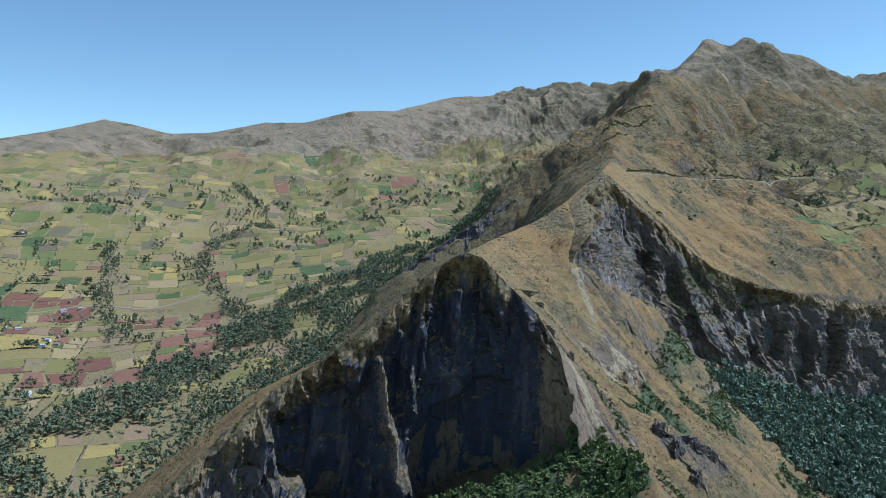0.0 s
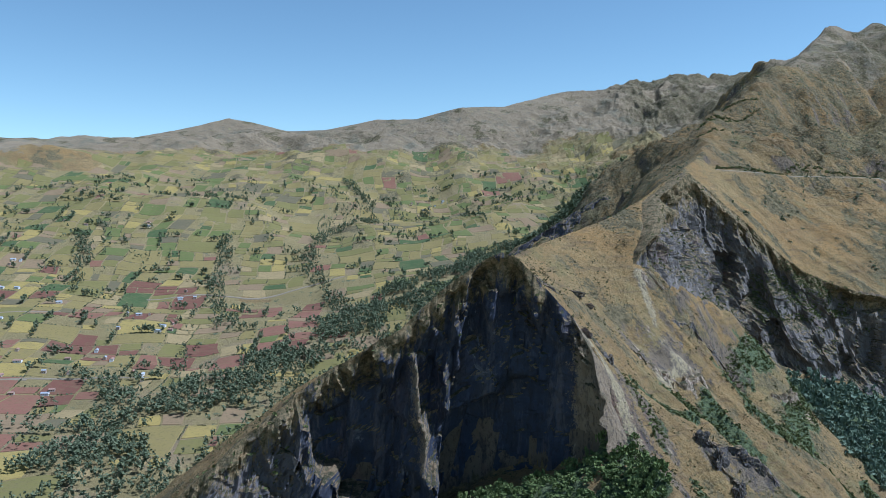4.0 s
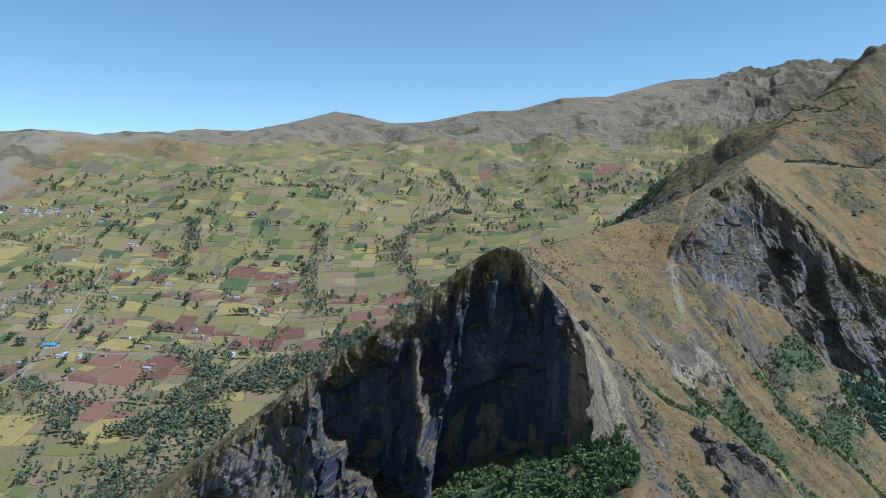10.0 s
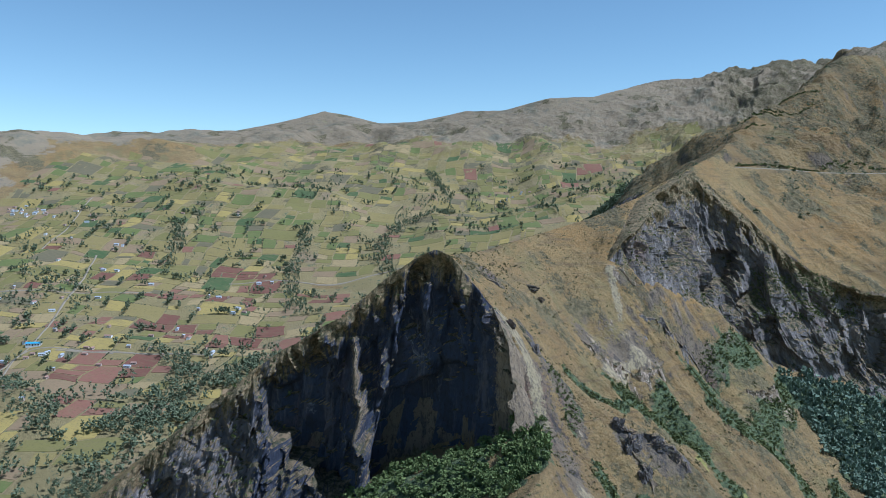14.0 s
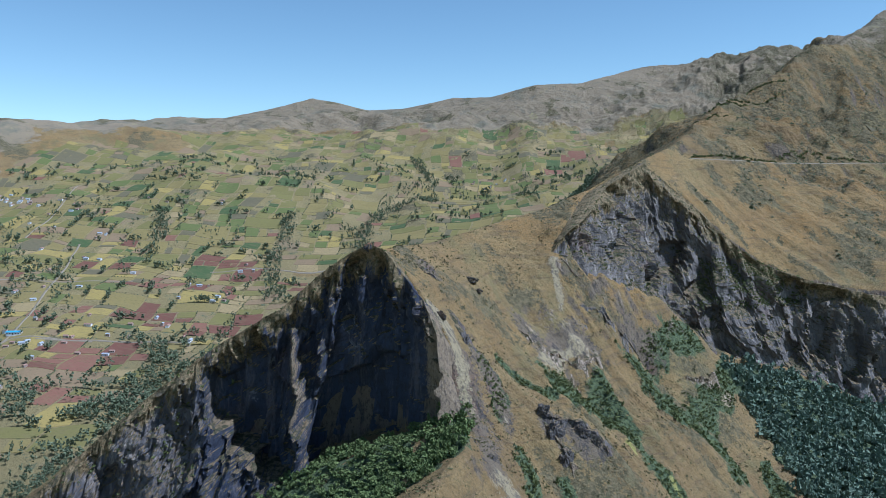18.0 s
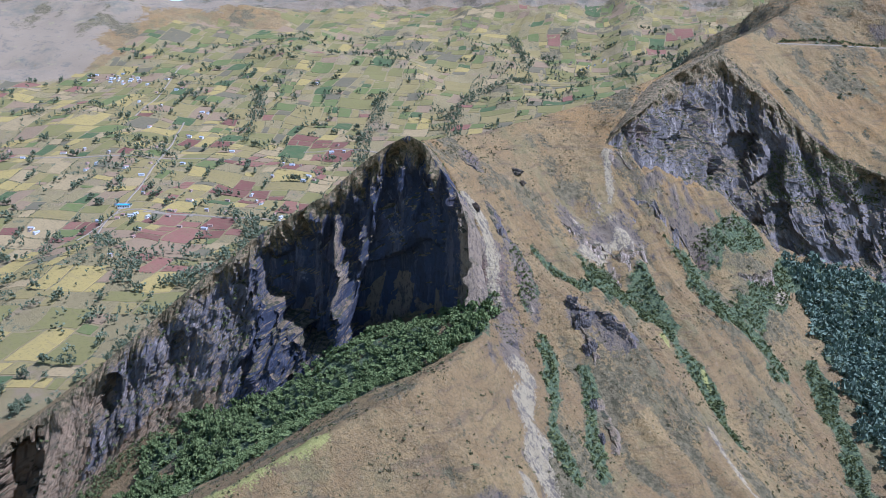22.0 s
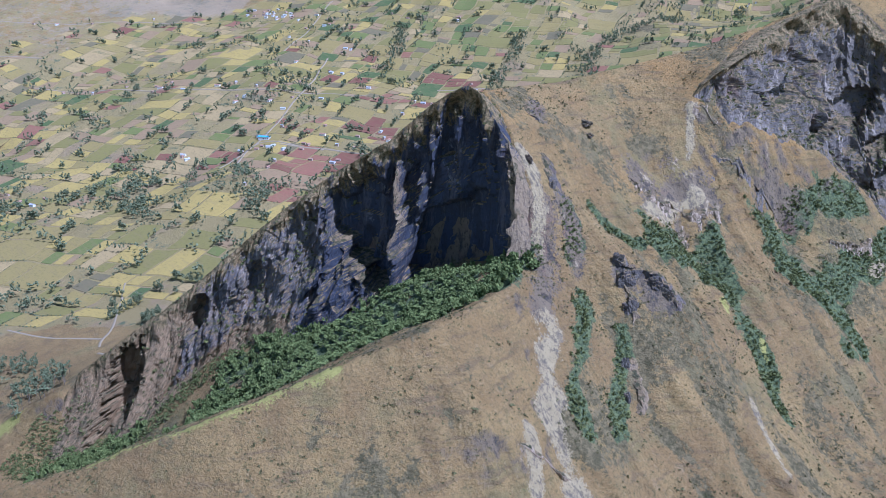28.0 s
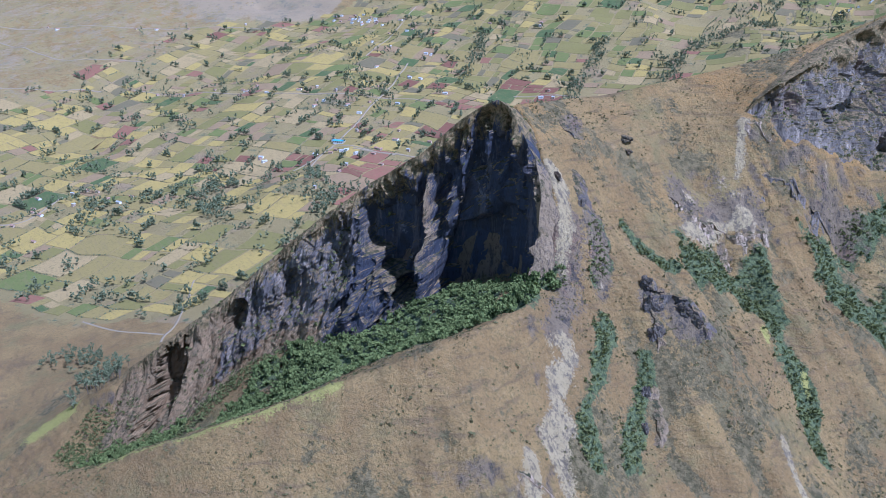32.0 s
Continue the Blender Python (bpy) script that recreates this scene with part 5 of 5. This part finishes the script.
VALLEY_ROADS = [
    [(-2793, 1009), (-2511, 1030), (-2373, 1059), (-2292, 1101), (-2106, 1205)], [(-2226, 809), (-2133, 873), (-2069, 964), (-2003, 1020)],
    [(-1951, 1085), (-1737, 1172), (-1465, 1261), (-1237, 1317), (-1113, 1404), (-1000, 1465)], [(-2983, 1078), (-2520, 1311), (-2114, 1624), (-1968, 1716)],
    [(-1400, 450), (-1286, 480), (-1262, 515), (-1272, 540), (-1335, 623)], [(-933, 979), (-997, 1068), (-995, 1112), (-894, 1128), (-834, 1139)],
    [(-960, 960), (-990, 1060), (-1012, 1142), (-1067, 1243), (-1118, 1329), (-1237, 1525), (-1300, 1631)], [(-1446, 1596), (-1508, 1743), (-1569, 1855), (-1645, 2014)],
    [(-941, 1112), (-848, 1141), (-746, 1170), (-640, 1185)], [(-900, 1630), (-780, 1690), (-640, 1700), (-480, 1820)],
]
for line in VALLEY_ROADS:
    ribbon("road", line, 4.2, DIRT, "pale unpaved road between the fields")
ribbon("road", FLANK_ROAD, 2.0, DIRT, "unpaved mountain road cut across the flank")
for line in ([(-505, 420), (-530, 436), (-552, 464), (-625, 516), (-700, 575)], [(-700, 400), (-616, 411), (-576, 428), (-535, 440)], [(-480, 405), (-430, 395), (-370, 400), (-320, 420), (-270, 450)]):
    ribbon("footpath", line, 3.0, DIRT, "bare earth footpath on the grassy hillside", 0.5)


# ---- houses ----
def box(bm, x0, x1, y0, y1, z0, z1):
    made = bmesh.ops.create_cube(bm, size=1.0, matrix=Matrix.Translation(((x0 + x1) / 2, (y0 + y1) / 2, (z0 + z1) / 2)) @ Matrix.Diagonal((x1 - x0, y1 - y0, z1 - z0, 1)))
    return made["verts"]


def from_bm(name, bm, material):
    bm.normal_update()
    me = bpy.data.meshes.new(name)
    bm.to_mesh(me)
    bm.free()
    me.materials.append(material)
    return me


def gable(name, length, depth, eaves, ridge, over, thick, material):
    """A two-sided roof with overhanging eaves."""
    bm = bmesh.new()
    a, b = depth / 2 + over, length / 2 + over
    slope_drop = (ridge - eaves) / (depth / 2) * over
    ends = []
    for x in (-b, b):
        pts = [(x, -a, eaves - slope_drop), (x, 0, ridge), (x, a, eaves - slope_drop), (x, a, eaves - slope_drop + thick), (x, 0, ridge + thick), (x, -a, eaves - slope_drop + thick)]
        ends.append([bm.verts.new(q) for q in pts])
    for k in range(6):
        bm.faces.new((ends[0][k], ends[0][(k + 1) % 6], ends[1][(k + 1) % 6], ends[1][k]))
    bm.faces.new(ends[0][::-1]), bm.faces.new(ends[1])
    bmesh.ops.recalc_face_normals(bm, faces=bm.faces)
    return from_bm(name, bm, material)


def gabled_wall(length, depth, eaves, ridge, material):
    bm = bmesh.new()
    ends = []
    for x in (-length / 2, length / 2):
        ends.append([bm.verts.new(q) for q in ((x, -depth / 2, -3.0), (x, -depth / 2, eaves), (x, 0, ridge), (x, depth / 2, eaves), (x, depth / 2, -3.0))])
    for k in range(5):
        bm.faces.new((ends[0][k], ends[0][(k + 1) % 5], ends[1][(k + 1) % 5], ends[1][k]))
    bm.faces.new(ends[0][::-1]), bm.faces.new(ends[1])
    bmesh.ops.recalc_face_normals(bm, faces=bm.faces)
    return from_bm("wall", bm, material)


def make_house(name, length, depth, eaves, wall, roof, label, openings):
    house = new(name)
    tagged(house, label, "house", "farmhouses of the valley")
    ridge = eaves + depth * 0.27
    part("wall", gabled_wall(length, depth, eaves, ridge, wall), house)
    part("roof", gable("roof", length, depth, eaves, ridge, 0.5, 0.14, roof), house)
    for n in range(openings):
        bm = bmesh.new()
        x = -length / 2 + length * (n + 0.5) / openings
        door = n == openings // 2
        box(bm, x - 0.5, x + 0.5, -depth / 2 - 0.06, -depth / 2 + 0.05, 0.0 if door else 0.9, 2.0)
        part("door" if door else "window", from_bm("door" if door else "window", bm, DARKWOOD), house)
    return house


HOUSES = [
    make_house("house", 9.0, 5.5, 2.8, ADOBE, TILE, "small adobe farmhouse with a clay tile roof", 3),
    make_house("house", 12.0, 6.0, 3.0, WHITE, ZINC, "whitewashed farmhouse with a grey zinc roof", 4),
    make_house("house", 7.0, 5.0, 4.6, ADOBE, ZINC, "two-storey adobe house with a zinc roof", 2),
    make_house("house", 15.0, 6.5, 3.0, WHITE, TILE, "long whitewashed house with a tile roof", 5),
]
SPOTS = [(-969, 1070), (-794, 890), (-943, 1120), (-899, 1143), (-880, 1118), (-825, 1170), (-824, 1089), (-776, 1105), (-900, 1203), (-1068, 1369), (-833, 1484), (-723, 1412), (-743, 1399), (-1266, 1309), (-659, 1195),
         (-787, 1182), (-770, 1262), (-1364, 2002), (-1140, 2067), (-1291, 1994), (-1290, 1682), (-1355, 1558), (-1176, 1560), (-1042, 1518), (-828, 1655), (-826, 1396), (-1538, 1879), (-1432, 1686), (-1249, 1276), (-1163, 1283)]
MORE_SPOTS = [(-451, 2656), (-431, 2706), (-390, 2660), (-369, 2708), (-406, 2637), (-334, 2685), (-1115, 982), (-913, 1095), (-872, 954), (-860, 1140), (-1394, 1306), (-1264, 1330), (-1589, 1250), (-1260, 616),
              (-1315, 556), (-1260, 495), (-1317, 670), (-1134, 489), (-1177, 676), (-1020, 1150)]
hr = np.random.default_rng(21)
spots = SPOTS + MORE_SPOTS
for x, y in SPOTS[::2] + MORE_SPOTS[::2]:
    for _ in range(2):
        spots = spots + [(x + hr.normal(0, 32), y + hr.normal(0, 32))]
spots += [(x + hr.normal(0, 45), y + hr.normal(0, 14)) for x, y in ((-1833, 1873), (-1760, 1856), (-1690, 1842)) for _ in range(9)]
for line in VALLEY_ROADS[2:]:
    spots += [(x + hr.normal(0, 16), y + hr.normal(0, 16)) for x, y, z in along([(x, y, 0.0) for x, y in line], 95.0)[1:-1]]
spots = [q for q in spots if not any(line_distance(np.array(q[0]), np.array(q[1]), line) < 9 for line in VALLEY_ROADS)]
count = [0, 0, 0, 0]
for n, (x, y) in enumerate(spots):
    k = int(hr.choice(4, p=(0.45, 0.25, 0.15, 0.15)))
    ob = HOUSES[k] if not count[k] else copy_thing(HOUSES[k], Matrix())
    count[k] += 1
    ob.matrix_basis = pose(x, y, float(height(x, y)) + 0.9, 0, 0, float(hr.choice((14, 104)) + hr.normal(0, 9)))
hall = new("hall")
tagged(hall, "long hall with a bright blue sheet roof on white walls", "hall")
part("wall", gabled_wall(26.0, 13.0, 5.0, 6.6, WHITE), hall)
part("roof", gable("roof", 26.0, 13.0, 5.0, 6.6, 0.9, 0.2, BLUE), hall)
for n in range(5):
    bm = bmesh.new()
    x = -10.5 + 5.2 * n
    box(bm, x - 1.1, x + 1.1, -6.58, -6.44, 1.4 if n != 2 else 0.0, 3.4)
    part("window" if n != 2 else "door", from_bm("window" if n != 2 else "door", bm, DARKWOOD), hall)
hall.matrix_basis = pose(-1000, 1120, float(height(-1000, 1120)) + 0.9, 0, 0, 22)


# ---- rock outcrops on the slopes ----
def outcrop_mesh(seed, stretch):
    """A broken crag: a ball of rock cut by joints and roughened."""
    bm = bmesh.new()
    bmesh.ops.create_icosphere(bm, subdivisions=4, radius=1.0)
    q = Vector((seed * 3.7, seed * 1.3, seed * 2.1))
    for v in bm.verts:
        n = v.co.normalized()
        d = 0.75 + 0.45 * noise.noise(n * 1.3 + q) + 0.42 * abs(noise.noise(n * 2.6 + q)) + 0.2 * noise.noise(n * 7 + q)
        p = n * d
        p.z = round(p.z * 4) / 4 * 0.35 + p.z * 0.65
        v.co = Vector((p.x * stretch[0], p.y * stretch[1], p.z * stretch[2]))
    me = from_bm("rock_outcrop", bm, CLIFF_GREY)
    me.polygons.foreach_set("use_smooth", np.full(len(me.polygons), False))
    return me


CRAGS = [(59, 548, 9, 5, 2.6, -40), (67, 540, 6, 3, 2.2, -35), (141, 456, 7, 3, 8, 40), (150, 447, 6, 3, 8, 45), (156, 468, 7, 3, 6, 10), (166, 470, 6, 3, 5, -10), (132, 463, 5, 3, 6, 0), (78, 464, 4, 2, 5, 80), (160, 420, 4, 2, 6, 30), (170, 404, 3, 2, 5, 30), (62, 455, 5, 2, 4, -30)]
for n, (x, y, a, b, c, turn) in enumerate(CRAGS):
    crag = new("rock_outcrop", outcrop_mesh(n, (a, b, c)))
    crag.matrix_basis = pose(x, y, float(height(x, y)) + c * 0.1, 0, 0, turn)
    tagged(crag, "jagged dark grey rock outcrop on the grassy slope", "rock", "rock outcrops")
